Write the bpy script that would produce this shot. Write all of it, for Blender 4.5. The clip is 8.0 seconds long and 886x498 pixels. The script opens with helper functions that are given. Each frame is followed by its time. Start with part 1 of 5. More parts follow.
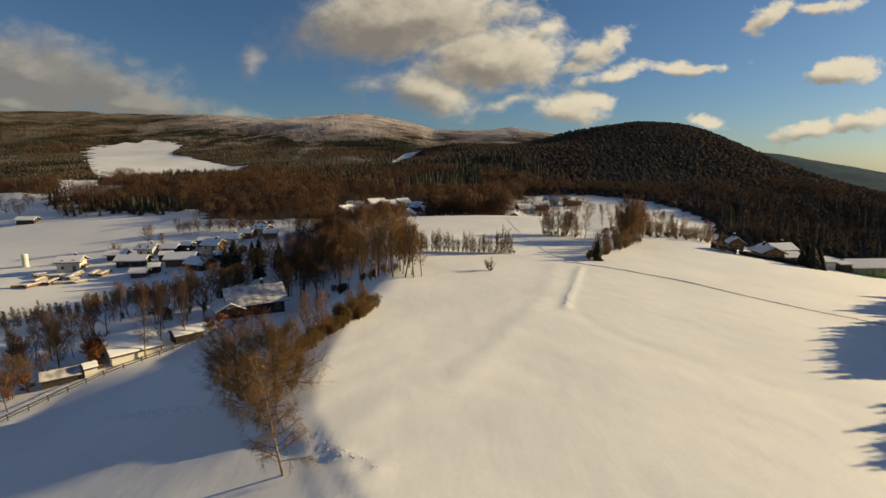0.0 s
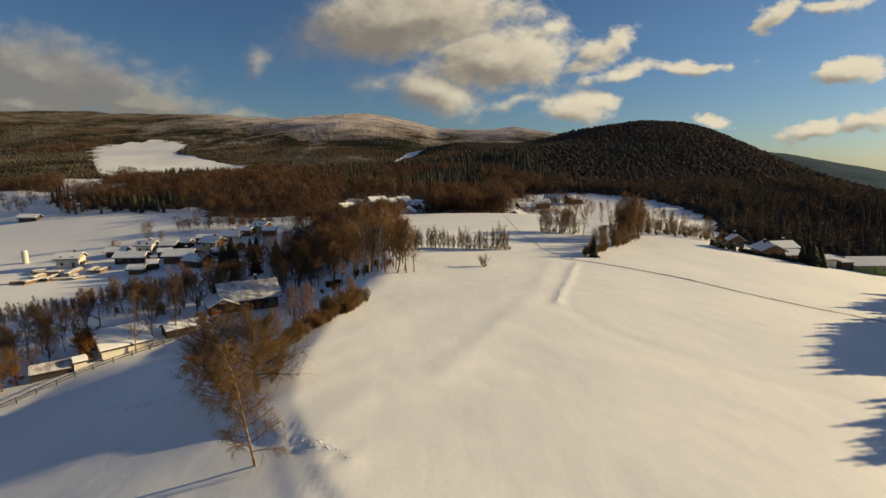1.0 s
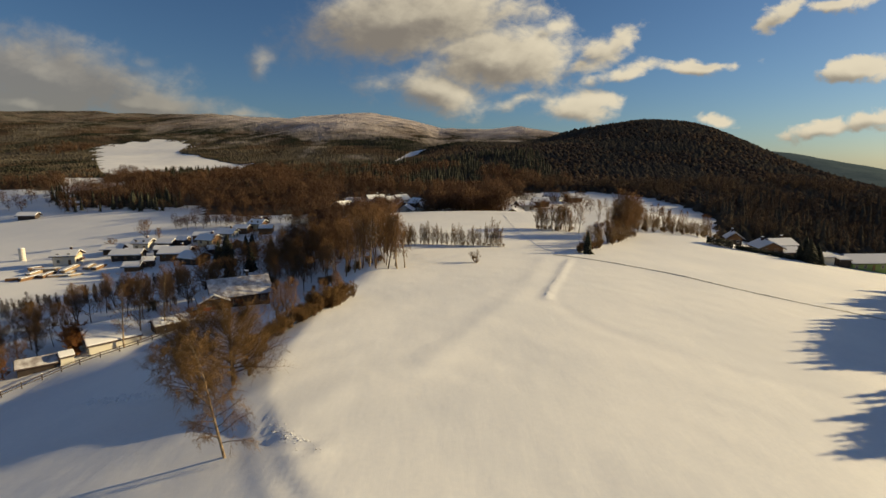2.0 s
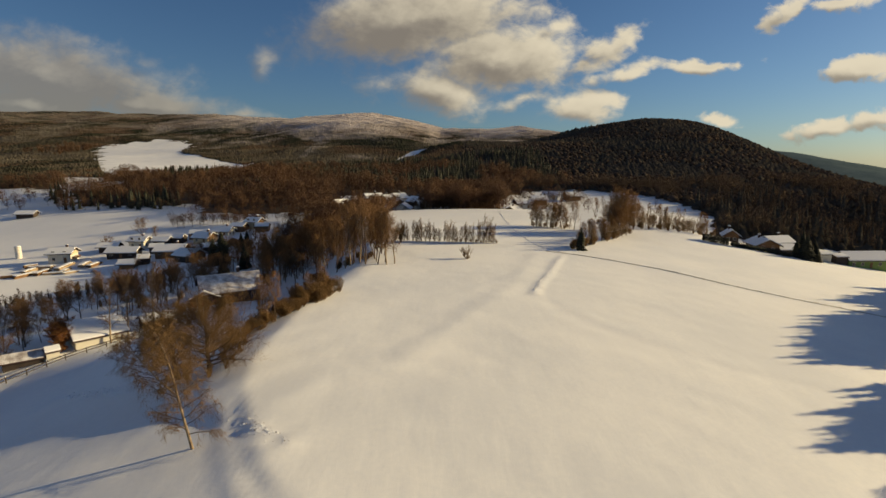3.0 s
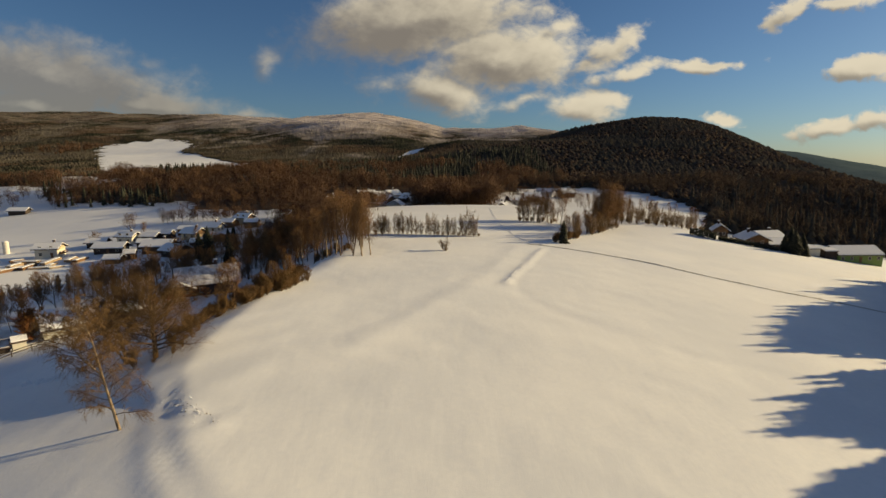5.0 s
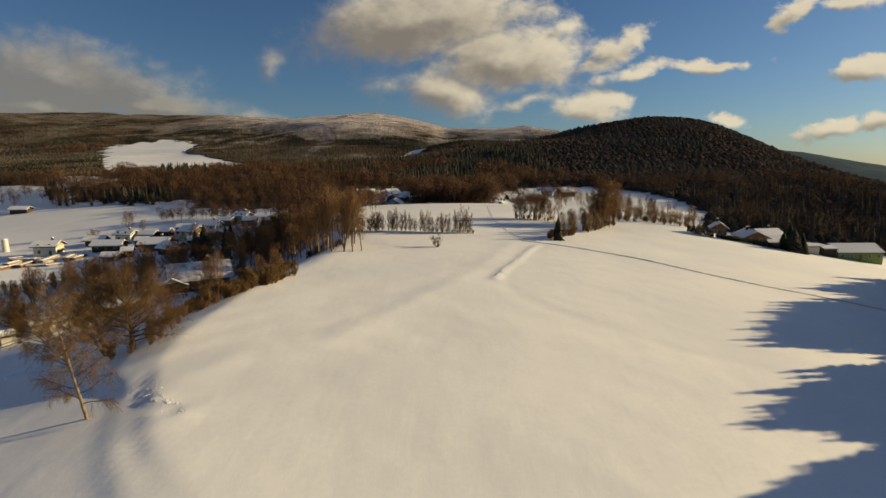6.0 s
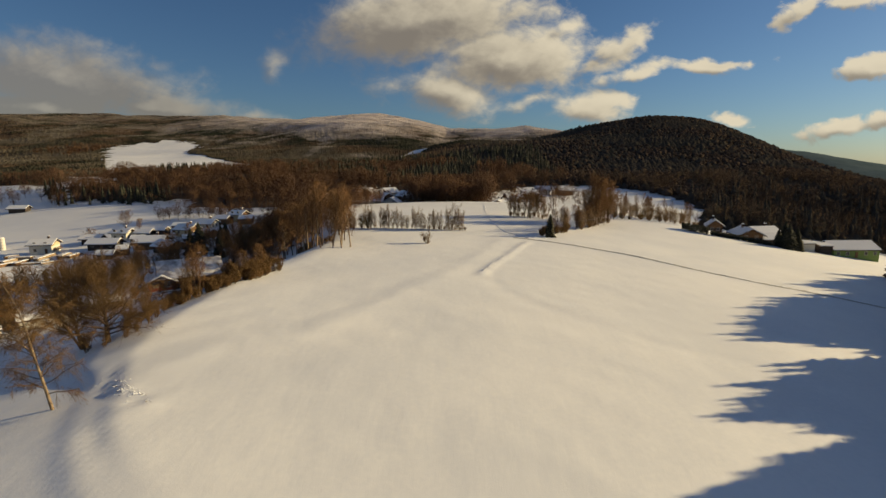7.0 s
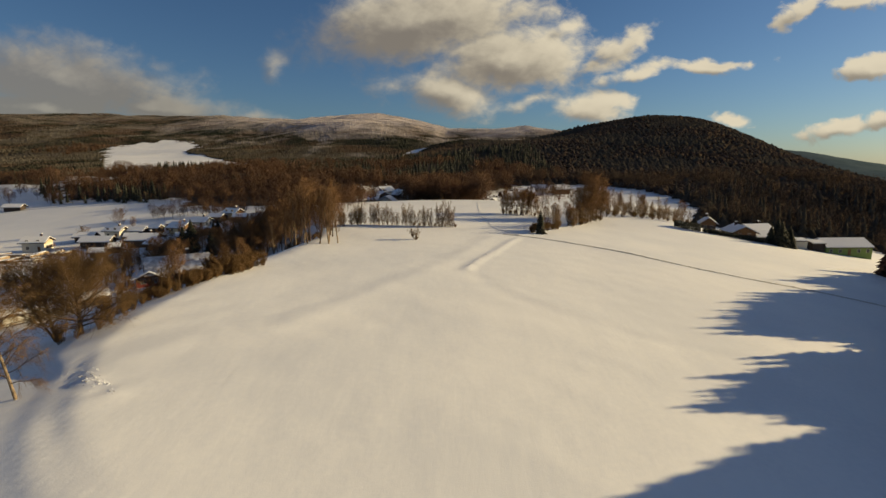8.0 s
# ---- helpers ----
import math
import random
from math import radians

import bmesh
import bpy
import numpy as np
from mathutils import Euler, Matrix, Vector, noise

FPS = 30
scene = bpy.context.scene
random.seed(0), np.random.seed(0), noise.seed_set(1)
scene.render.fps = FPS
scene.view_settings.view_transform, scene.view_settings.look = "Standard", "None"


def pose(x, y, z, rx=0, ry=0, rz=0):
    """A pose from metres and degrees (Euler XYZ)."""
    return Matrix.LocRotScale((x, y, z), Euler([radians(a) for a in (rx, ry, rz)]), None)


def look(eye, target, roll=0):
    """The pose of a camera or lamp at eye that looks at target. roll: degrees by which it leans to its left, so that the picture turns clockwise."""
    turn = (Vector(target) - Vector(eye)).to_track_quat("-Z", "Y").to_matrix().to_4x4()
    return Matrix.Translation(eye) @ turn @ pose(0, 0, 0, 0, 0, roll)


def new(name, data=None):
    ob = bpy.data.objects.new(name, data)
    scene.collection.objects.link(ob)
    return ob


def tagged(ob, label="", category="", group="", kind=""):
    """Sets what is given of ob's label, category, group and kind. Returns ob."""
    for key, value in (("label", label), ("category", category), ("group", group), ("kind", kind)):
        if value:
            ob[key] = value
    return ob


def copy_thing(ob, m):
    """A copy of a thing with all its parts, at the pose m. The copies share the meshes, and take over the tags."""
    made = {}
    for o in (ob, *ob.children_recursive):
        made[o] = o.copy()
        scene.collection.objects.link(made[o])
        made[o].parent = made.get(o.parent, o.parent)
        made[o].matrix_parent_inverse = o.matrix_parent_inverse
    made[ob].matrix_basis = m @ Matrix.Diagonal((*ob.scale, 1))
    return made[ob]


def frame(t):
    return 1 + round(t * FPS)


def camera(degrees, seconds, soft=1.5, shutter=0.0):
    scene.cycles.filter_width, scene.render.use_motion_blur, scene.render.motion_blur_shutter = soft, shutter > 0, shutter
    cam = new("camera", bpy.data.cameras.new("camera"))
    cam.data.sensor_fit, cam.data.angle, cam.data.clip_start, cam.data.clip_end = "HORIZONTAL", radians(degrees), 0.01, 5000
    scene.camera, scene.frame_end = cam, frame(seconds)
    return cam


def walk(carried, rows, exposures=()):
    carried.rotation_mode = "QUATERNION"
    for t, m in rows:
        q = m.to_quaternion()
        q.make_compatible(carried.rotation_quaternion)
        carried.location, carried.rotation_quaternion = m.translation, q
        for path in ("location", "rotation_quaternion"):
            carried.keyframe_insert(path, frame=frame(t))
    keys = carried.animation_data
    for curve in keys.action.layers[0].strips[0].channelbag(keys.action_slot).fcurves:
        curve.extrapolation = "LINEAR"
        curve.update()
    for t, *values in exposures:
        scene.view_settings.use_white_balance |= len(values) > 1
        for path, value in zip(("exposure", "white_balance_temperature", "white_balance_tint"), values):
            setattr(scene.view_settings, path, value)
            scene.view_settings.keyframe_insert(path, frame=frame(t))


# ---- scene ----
cam = camera(83.5, 8.0)
PATH = [
    (0, (-0.15, 0.72, 29.984), (-0.152, 2.69, 29.636), 0.3),
    (0.5, (1.241, 0.95, 29.415), (1.227, 2.919, 29.067), 0.3),
    (1, (2.567, 1.172, 28.88), (2.547, 3.142, 28.531), 0.3),
    (1.5, (4.015, 1.405, 28.385), (3.989, 3.374, 28.035), 0.3),
    (3, (8.235, 2.096, 26.824), (8.194, 4.065, 26.474), 0.2),
    (3.5, (9.779, 2.35, 26.306), (9.735, 4.319, 25.956), 0.2),
    (4, (11.269, 2.576, 25.77), (11.223, 4.545, 25.42), 0.1),
    (4.5, (12.797, 2.752, 25.215), (12.75, 4.72, 24.865), 0.1),
    (6, (17.136, 3.376, 23.495), (17.069, 5.345, 23.148), 0.1),
    (6.5, (18.757, 3.512, 23.023), (18.681, 5.48, 22.675), 0.0),
    (7, (20.19, 3.637, 22.544), (20.113, 5.606, 22.198), 0.0),
    (7.5, (21.741, 3.796, 21.975), (21.663, 5.765, 21.63), -0.0),
    (8, (23.06, 3.911, 21.508), (22.982, 5.88, 21.163), -0.0),
]
walk(cam, [(t, look(eye, target, roll)) for t, eye, target, roll in PATH], exposures=[(0.0, 0.44, 6500.0, 10.0), (8.0, 0.37, 6500.0, 10.0)])


# ---- light and sky ----
SUN_AZIMUTH, SUN_HEIGHT = 72.0, 15.0  # degrees clockwise from +y, degrees above the horizon
a, e = radians(SUN_AZIMUTH), radians(SUN_HEIGHT)
SUN_WAY = Vector((math.sin(a) * math.cos(e), math.cos(a) * math.cos(e), math.sin(e)))
sun = new("sun", bpy.data.lights.new("sun", "SUN"))
sun.data.energy, sun.data.angle, sun.data.color = 5.0, radians(0.55), (1.0, 0.778, 0.410)
sun.matrix_world = look(SUN_WAY * 300, (0, 0, 0))


class Nodes:
    """A short hand for node trees."""

    def __init__(self, tree):
        self.tree = tree
        tree.nodes.clear()

    def add(self, kind, **inputs):
        n = self.tree.nodes.new(kind)
        for key, value in inputs.items():
            self.put(n, key, value)
        return n

    def put(self, n, key, value):
        slot = n.inputs[int(key[1:])] if key[0] == "i" and key[1:].isdigit() else n.inputs[key.replace("_", " ")]
        if isinstance(value, bpy.types.NodeSocket):
            self.tree.links.new(value, slot)
        else:
            slot.default_value = value

    def math(self, op, a, b=0.0, c=0.0, clamp=False):
        n = self.tree.nodes.new("ShaderNodeMath")
        n.operation, n.use_clamp = op, clamp
        for i, v in enumerate((a, b, c)):
            self.put(n, "i%d" % i, v)
        return n.outputs[0]

    def vec(self, op, a, b=(0, 0, 0), out=0):
        n = self.tree.nodes.new("ShaderNodeVectorMath")
        n.operation = op
        self.put(n, "i0", a)
        self.put(n, "i1", b)
        return n.outputs[out]

    def mix(self, f, a, b, kind="MIX"):
        n = self.tree.nodes.new("ShaderNodeMix")
        n.data_type, n.blend_type = "RGBA", kind
        self.put(n, "i0", f)
        self.put(n, "i6", a if isinstance(a, bpy.types.NodeSocket) else (*a, 1))
        self.put(n, "i7", b if isinstance(b, bpy.types.NodeSocket) else (*b, 1))
        return n.outputs[2]

    def ramp(self, v, lo, hi, a=0.0, b=1.0):
        n = self.tree.nodes.new("ShaderNodeMapRange")
        n.interpolation_type = "SMOOTHSTEP"
        for i, x in enumerate((v, lo, hi, a, b)):
            self.put(n, "i%d" % i, x)
        return n.outputs[0]

    def noise(self, vec, scale, detail=4.0, rough=0.55, dist=0.0):
        n = self.tree.nodes.new("ShaderNodeTexNoise")
        self.put(n, "Vector", vec)
        for key, v in (("Scale", scale), ("Detail", detail), ("Roughness", rough), ("Distortion", dist)):
            n.inputs[key].default_value = v
        return n.outputs[0]


# each cloud: bearing and rise of its middle (as slopes off the y axis), half width, half height, turn in degrees, weight
CLOUDS_MIDDLE = [
    (-0.077, 0.264, 0.198, 0.067, 8, 1.45), (0.090, 0.193, 0.135, 0.063, 0, 1.35), (-0.029, 0.130, 0.096, 0.040, -12, 1.15), (-0.149, 0.140, 0.044, 0.029, 0, 0.55),
    (0.130, 0.113, 0.057, 0.018, 18, 0.7), (0.241, 0.103, 0.078, 0.028, 3, 1.05), (0.293, 0.208, 0.069, 0.023, 30, 1.0), (0.255, 0.181, 0.033, 0.019, 0, 0.8),
    (0.330, 0.163, 0.060, 0.016, 12, 0.9), (0.196, 0.257, 0.027, 0.014, 10, 0.6),
]
CLOUDS_EAST = [
    (0.486, 0.182, 0.074, 0.013, 5, 0.9), (0.761, 0.173, 0.064, 0.021, 3, 1.05), (0.519, 0.074, 0.040, 0.012, -4, 0.8), (0.724, 0.065, 0.066, 0.018, 10, 1.0),
    (0.826, 0.087, 0.060, 0.020, 10, 1.0), (0.629, 0.280, 0.049, 0.019, 25, 1.0), (0.714, 0.294, 0.090, 0.015, 3, 1.0), (1.6, 0.3, 0.5, 0.06, 0, 0.9), (0.35, 0.50, 0.4, 0.07, 10, 0.8),
]
CLOUDS_WEST = [
    (-0.365, 0.193, 0.032, 0.026, 40, 0.7), (-0.793, 0.153, 0.235, 0.074, -10, 1.7), (-0.612, 0.109, 0.149, 0.034, -6, 1.5), (-0.833, 0.105, 0.187, 0.037, 0, 1.7),
    (-0.598, 0.190, 0.033, 0.012, 0, 0.5), (-0.553, 0.154, 0.031, 0.015, 0, 0.5), (-0.404, 0.091, 0.066, 0.011, 0, 0.7), (-0.90, 0.45, 0.5, 0.05, -5, 0.8),
]


def make_sky():
    world = bpy.data.worlds.new("sky")
    scene.world = world
    world.use_nodes = True
    n = Nodes(world.node_tree)
    sky = n.add("ShaderNodeTexSky")
    sky.sky_type, sky.sun_disc = "NISHITA", False
    sky.sun_elevation, sky.sun_rotation = radians(SUN_HEIGHT), radians(SUN_AZIMUTH)
    sky.air_density, sky.dust_density, sky.ozone_density, sky.altitude = 1.0, 0.9, 2.4, 600
    way = n.add("ShaderNodeTexCoord").outputs["Generated"]
    part_ = n.add("ShaderNodeSeparateXYZ", Vector=way)
    x, y, z = part_.outputs
    depth = n.math("MAXIMUM", y, 0.05)
    flat = n.add("ShaderNodeCombineXYZ", X=n.math("DIVIDE", x, depth), Y=n.math("DIVIDE", z, depth)).outputs[0]
    wob = n.add("ShaderNodeTexNoise", Vector=flat, Scale=9.0, Detail=3.0)
    bent = n.vec("ADD", flat, n.vec("MULTIPLY", n.vec("SUBTRACT", wob.outputs["Color"], (0.5, 0.5, 0.5)), (0.07, 0.045, 0)))

    def cover(at):
        total = None
        for u, v, w, h, turn, weight in CLOUDS_MIDDLE + CLOUDS_EAST + CLOUDS_WEST:
            m = n.add("ShaderNodeMapping")
            m.vector_type = "TEXTURE"
            n.put(m, "Vector", at)
            m.inputs["Location"].default_value = (u, v, 0)
            m.inputs["Rotation"].default_value = (0, 0, radians(turn))
            m.inputs["Scale"].default_value = (w, h, 1)
            d = n.vec("LENGTH", m.outputs[0], out=1)
            f = n.math("MULTIPLY", n.math("SUBTRACT", 1.45, d), weight)
            total = f if total is None else n.math("SMOOTH_MAX", total, f, 0.25)
        return total

    stretched = n.vec("MULTIPLY", flat, (1.0, 1.5, 1.0))
    slope = n.math("DIVIDE", x, depth)

    def puffs(at, detail):
        return n.math("ADD", n.math("MULTIPLY", n.noise(at, 8.0, detail, 0.52, 0.5), 0.62), n.math("MULTIPLY", n.noise(at, 30.0, detail, 0.60, 0.3), 0.38))

    fluff = puffs(stretched, 6.0)
    fluff2 = puffs(n.vec("ADD", stretched, (0.024, 0.022, 0)), 3.0)
    body = cover(bent)
    dense = n.math("ADD", body, n.math("MULTIPLY", n.math("SUBTRACT", fluff, 0.5), n.ramp(slope, 0.15, 0.5, 2.9, 4.4)))
    mask = n.ramp(dense, n.ramp(slope, -0.5, 0.4, -0.10, 0.16), n.ramp(slope, -0.7, 0.5, 1.7, 0.88))
    mask = n.math("MULTIPLY", mask, n.ramp(y, 0.02, 0.2))
    # sunlit rims toward the sun and above, grey bellies
    above = cover(n.vec("ADD", bent, (0.024, 0.020, 0)))
    thin = n.math("SUBTRACT", n.math("ADD", body, n.math("MULTIPLY", fluff, 1.15)), n.math("ADD", above, n.math("MULTIPLY", fluff2, 1.15)))
    deep = n.ramp(body, 0.4, 1.6, 0.12, -0.12)
    billow = n.math("MULTIPLY", n.math("SUBTRACT", n.noise(stretched, 6.0, 4.0, 0.5, 0.4), 0.5), 0.9)
    lit = n.math("ADD", n.math("ADD", n.math("ADD", n.ramp(thin, -0.8, 0.8), deep), billow), n.ramp(slope, -0.60, 0.30, -0.62, 0.14))
    lit = n.ramp(lit, -0.15, 1.25)
    shade = n.mix(lit, CLOUD_DARK, CLOUD_LIT)
    mask = n.math("MULTIPLY", mask, n.ramp(slope, -0.9, 0.2, 0.78, 0.97))
    # broken cloud added over the unseen sky, its warm grey fills the shade
    rise = n.math("MAXIMUM", z, 0.06)
    roof_ = n.add("ShaderNodeCombineXYZ", X=n.math("DIVIDE", x, rise), Y=n.math("DIVIDE", y, rise)).outputs[0]
    field = n.noise(roof_, 0.9, 6.0, 0.55, 0.3)
    beyond = n.math("MAXIMUM", n.math("SUBTRACT", 1.0, n.ramp(y, 0.2, 0.45)), n.ramp(n.math("DIVIDE", z, depth), 0.55, 0.75))
    rest = n.math("MULTIPLY", n.math("MULTIPLY", n.ramp(field, 0.515, 0.675), beyond), n.ramp(z, 0.02, 0.12, 0.0, 0.6))
    shade = n.mix(n.math("MULTIPLY", beyond, 0.999), shade, n.mix(n.ramp(field, 0.45, 0.75, 1.0, 0.25), CLOUD_DARK, CLOUD_LIT))
    mask = n.math("MAXIMUM", mask, rest)
    blue = n.add("ShaderNodeBackground", Color=n.mix(1.0, sky.outputs[0], SKY_TINT, "MULTIPLY"), Strength=SKY_STRENGTH)
    grey = n.add("ShaderNodeBackground", Color=shade, Strength=1.0)
    both = n.add("ShaderNodeMixShader", Fac=mask, i1=blue.outputs[0], i2=grey.outputs[0])
    n.add("ShaderNodeOutputWorld", Surface=both.outputs[0])


SKY_STRENGTH, SKY_TINT = 0.055, (0.60, 0.77, 0.95)
CLOUD_DARK, CLOUD_LIT = (0.175, 0.150, 0.118), (0.570, 0.500, 0.365)
make_sky()


# ---- materials ----
def material(name, colour, rough=0.8, dark=None, scale=1.0, amount=0.5, bump_=0.0, bump_scale=8.0, metal=0.0, island=0.0, per_object=0.0, spec=0.3, thin=0.0):
    """A painted, wooden, woody or leafy surface: two colours mixed by noise at two scales, with fine relief."""
    m = bpy.data.materials.new(name)
    m.use_nodes = True
    n = Nodes(m.node_tree)
    at = n.add("ShaderNodeTexCoord").outputs["Object"]
    dark = dark or tuple(c * 0.6 for c in colour)
    f = n.math("ADD", n.math("MULTIPLY", n.noise(at, scale, 5.0), 0.65), n.math("MULTIPLY", n.noise(at, scale * 7.3, 3.0), 0.35))
    col = n.mix(n.ramp(f, 0.5 - 0.25 / max(amount, 0.2), 0.5 + 0.25 / max(amount, 0.2)), dark, colour)
    if island:
        r = n.add("ShaderNodeNewGeometry").outputs["Random Per Island"]
        k = n.math("ADD", 1.0 - island, n.math("MULTIPLY", r, 2 * island))
        col = n.mix(1.0, col, n.add("ShaderNodeCombineColor", i0=k, i1=k, i2=k).outputs[0], "MULTIPLY")
    if per_object:
        r = n.add("ShaderNodeObjectInfo").outputs["Random"]
        k = n.math("ADD", 1.0 - per_object, n.math("MULTIPLY", r, 2 * per_object))
        col = n.mix(1.0, col, n.add("ShaderNodeCombineColor", i0=k, i1=k, i2=k).outputs[0], "MULTIPLY")
    bsdf = n.add("ShaderNodeBsdfPrincipled", Base_Color=col, Roughness=rough, Metallic=metal)
    bsdf.inputs["Specular IOR Level"].default_value = spec
    if bump_:
        b = n.add("ShaderNodeBump", Height=n.noise(at, bump_scale, 5.0), Strength=bump_, Distance=0.05)
        n.put(bsdf, "Normal", b.outputs[0])
    out = bsdf.outputs[0]
    if thin:
        glow = n.add("ShaderNodeBsdfTranslucent", Color=col)
        out = n.add("ShaderNodeMixShader", Fac=thin, i1=out, i2=glow.outputs[0]).outputs[0]
    n.add("ShaderNodeOutputMaterial", Surface=out)
    return m


def snow_material(name, white=(0.86, 0.86, 0.87), dull=(0.78, 0.79, 0.82), grain=1.0):
    m = bpy.data.materials.new(name)
    m.use_nodes = True
    n = Nodes(m.node_tree)
    at = n.add("ShaderNodeTexCoord").outputs["Object"]
    big, fine = n.noise(at, 0.045, 4.0), n.noise(at, 1.7, 6.0, 0.6)
    col = n.mix(n.ramp(n.math("ADD", n.math("MULTIPLY", big, 0.7), n.math("MULTIPLY", fine, 0.3)), 0.38, 0.62), dull, white)
    bsdf = n.add("ShaderNodeBsdfPrincipled", Base_Color=col, Roughness=0.62)
    bsdf.inputs["Specular IOR Level"].default_value = 0.25
    drift = n.noise(n.vec("MULTIPLY", at, (1.0, 0.35, 1.0)), 0.55, 5.0, 0.55)
    relief = n.math("ADD", n.math("MULTIPLY", drift, 0.55), n.math("MULTIPLY", n.noise(at, 9.0, 4.0), 0.12))
    b = n.add("ShaderNodeBump", Height=relief, Strength=0.34 * grain, Distance=0.22)
    n.put(bsdf, "Normal", b.outputs[0])
    n.add("ShaderNodeOutputMaterial", Surface=bsdf.outputs[0])
    return m


def frosted_material(name):
    """Mountain forest: dark spruce green low down, hoarfrost white towards the tops of the range."""
    m = bpy.data.materials.new(name)
    m.use_nodes = True
    n = Nodes(m.node_tree)
    geo = n.add("ShaderNodeNewGeometry")
    at = geo.outputs["Position"]
    z = n.add("ShaderNodeSeparateXYZ", Vector=at).outputs[2]
    x = n.add("ShaderNodeSeparateXYZ", Vector=at).outputs[0]
    patch = n.noise(n.vec("MULTIPLY", at, (1.0, 0.7, 2.2)), 0.0045, 6.0, 0.62, 0.8)
    stand = n.noise(at, 0.014, 5.0, 0.6, 0.5)
    fine = n.noise(at, 0.07, 3.0, 0.6)
    east = n.ramp(x, -1400, -450, 0.12, 1.0)
    high = n.math("MULTIPLY", n.ramp(z, 50, 220, -0.45, 1.05), east)
    low = n.math("MULTIPLY", n.ramp(x, -1100, -300, 0.0, 0.34), n.ramp(z, 20, 90))
    rag = n.math("ADD", n.math("MULTIPLY", n.math("SUBTRACT", patch, 0.5), 3.0), n.math("MULTIPLY", n.math("SUBTRACT", stand, 0.5), 1.3))
    f = n.math("ADD", n.math("ADD", high, low), n.math("MULTIPLY", rag, n.ramp(x, -1500, -500, 0.20, 0.95)))
    f = n.math("ADD", f, n.math("MULTIPLY", n.math("SUBTRACT", fine, 0.5), 0.35))
    f = n.math("ADD", f, n.math("MULTIPLY", n.math("SUBTRACT", geo.outputs["Random Per Island"], 0.5), 0.06), clamp=True)
    tract = n.noise(n.vec("MULTIPLY", at, (1.0, 0.8, 3.0)), 0.0028, 5.0, 0.6, 0.6)
    mixed = n.math("ADD", n.math("MULTIPLY", tract, 0.6), n.math("MULTIPLY", stand, 0.4))
    warm = n.mix(n.ramp(mixed, 0.43, 0.56), (0.030, 0.034, 0.024), (0.098, 0.068, 0.046))
    warm = n.mix(n.ramp(patch, 0.44, 0.60), warm, (0.112, 0.096, 0.070))
    col = n.mix(f, warm, (0.56, 0.49, 0.46))
    bsdf = n.add("ShaderNodeBsdfPrincipled", Base_Color=col, Roughness=0.9)
    bsdf.inputs["Specular IOR Level"].default_value = 0.0
    n.add("ShaderNodeOutputMaterial", Surface=bsdf.outputs[0])
    return m


SNOW = snow_material("snow")
ROOF_SNOW = snow_material("roof snow", (0.85, 0.85, 0.87), (0.78, 0.79, 0.82), 0.6)
TRODDEN = snow_material("trodden snow", (0.60, 0.575, 0.55), (0.47, 0.45, 0.43), 1.6)
BARK = material("brown bark", (0.13, 0.085, 0.055), 0.9, (0.07, 0.045, 0.03), 1.6, 0.9, 0.6, 14)
BIRCH_BARK = material("birch bark", (0.41, 0.31, 0.20), 0.75, (0.10, 0.066, 0.044), 2.2, 1.2, 0.3, 20)
TWIGS = material("brown twigs", (0.350, 0.205, 0.098), 0.9, (0.195, 0.116, 0.060), 0.5, 0.8, island=0.3, per_object=0.18, thin=0.5)
PALETWIGS = material("pale brown twigs", (0.40, 0.29, 0.18), 0.9, (0.25, 0.175, 0.105), 0.5, 0.8, island=0.3, per_object=0.15, thin=0.5)
GOLDTWIGS = material("golden brown twigs", (0.330, 0.205, 0.092), 0.9, (0.190, 0.120, 0.058), 0.5, 0.8, island=0.3, per_object=0.15, thin=0.5)
BEECH = material("rust brown leaves", (0.40, 0.19, 0.065), 0.9, (0.24, 0.11, 0.045), 0.5, 0.8, island=0.3, thin=0.5)
WOODTWIGS = material("woodland twigs", (0.215, 0.122, 0.070), 0.9, (0.100, 0.060, 0.041), 0.03, 1.6, island=0.3, thin=0.5)
SPRUCE = material("spruce needles", (0.042, 0.042, 0.027), 0.9, (0.022, 0.024, 0.016), 0.5, 0.8, island=0.35)
DIMTWIGS = material("dark alder twigs", (0.112, 0.080, 0.060), 0.95, (0.078, 0.060, 0.047), 0.03, 1.2, island=0.2, spec=0.0, thin=0.2)
RUST = material("rusty spruce needles", (0.11, 0.045, 0.028), 0.9, (0.045, 0.03, 0.02), 0.5, 0.9, island=0.3)
HILLWOOD = material("dark spruce wood", (0.084, 0.070, 0.055), 0.95, (0.062, 0.057, 0.046), 0.015, 1.3, island=0.10, spec=0.0, thin=0.05)
FROST = frosted_material("frosted forest")
# blue-grey base colour paints distance haze onto the farthest woods
HAZY_WOOD = material("haze-tinted forest", (0.115, 0.155, 0.175), 0.95, (0.080, 0.115, 0.135), 0.01, 1.2, island=0.25, spec=0.0)
WHITE = material("cream render", (0.70, 0.66, 0.56), 0.85, (0.58, 0.54, 0.46), 0.6, 0.5, 0.1, 30)
YELLOW = material("yellow render", (0.66, 0.54, 0.34), 0.85, (0.54, 0.44, 0.28), 0.6, 0.5, 0.1, 30)
GREEN = material("green painted boards", (0.22, 0.31, 0.085), 0.7, (0.15, 0.21, 0.06), 0.7, 0.6)
RED = material("red painted boards", (0.30, 0.06, 0.04), 0.7, (0.20, 0.04, 0.03), 0.7, 0.6)
TIMBER = material("brown timber", (0.24, 0.13, 0.06), 0.75, (0.12, 0.065, 0.035), 1.2, 0.9, 0.3, 10)
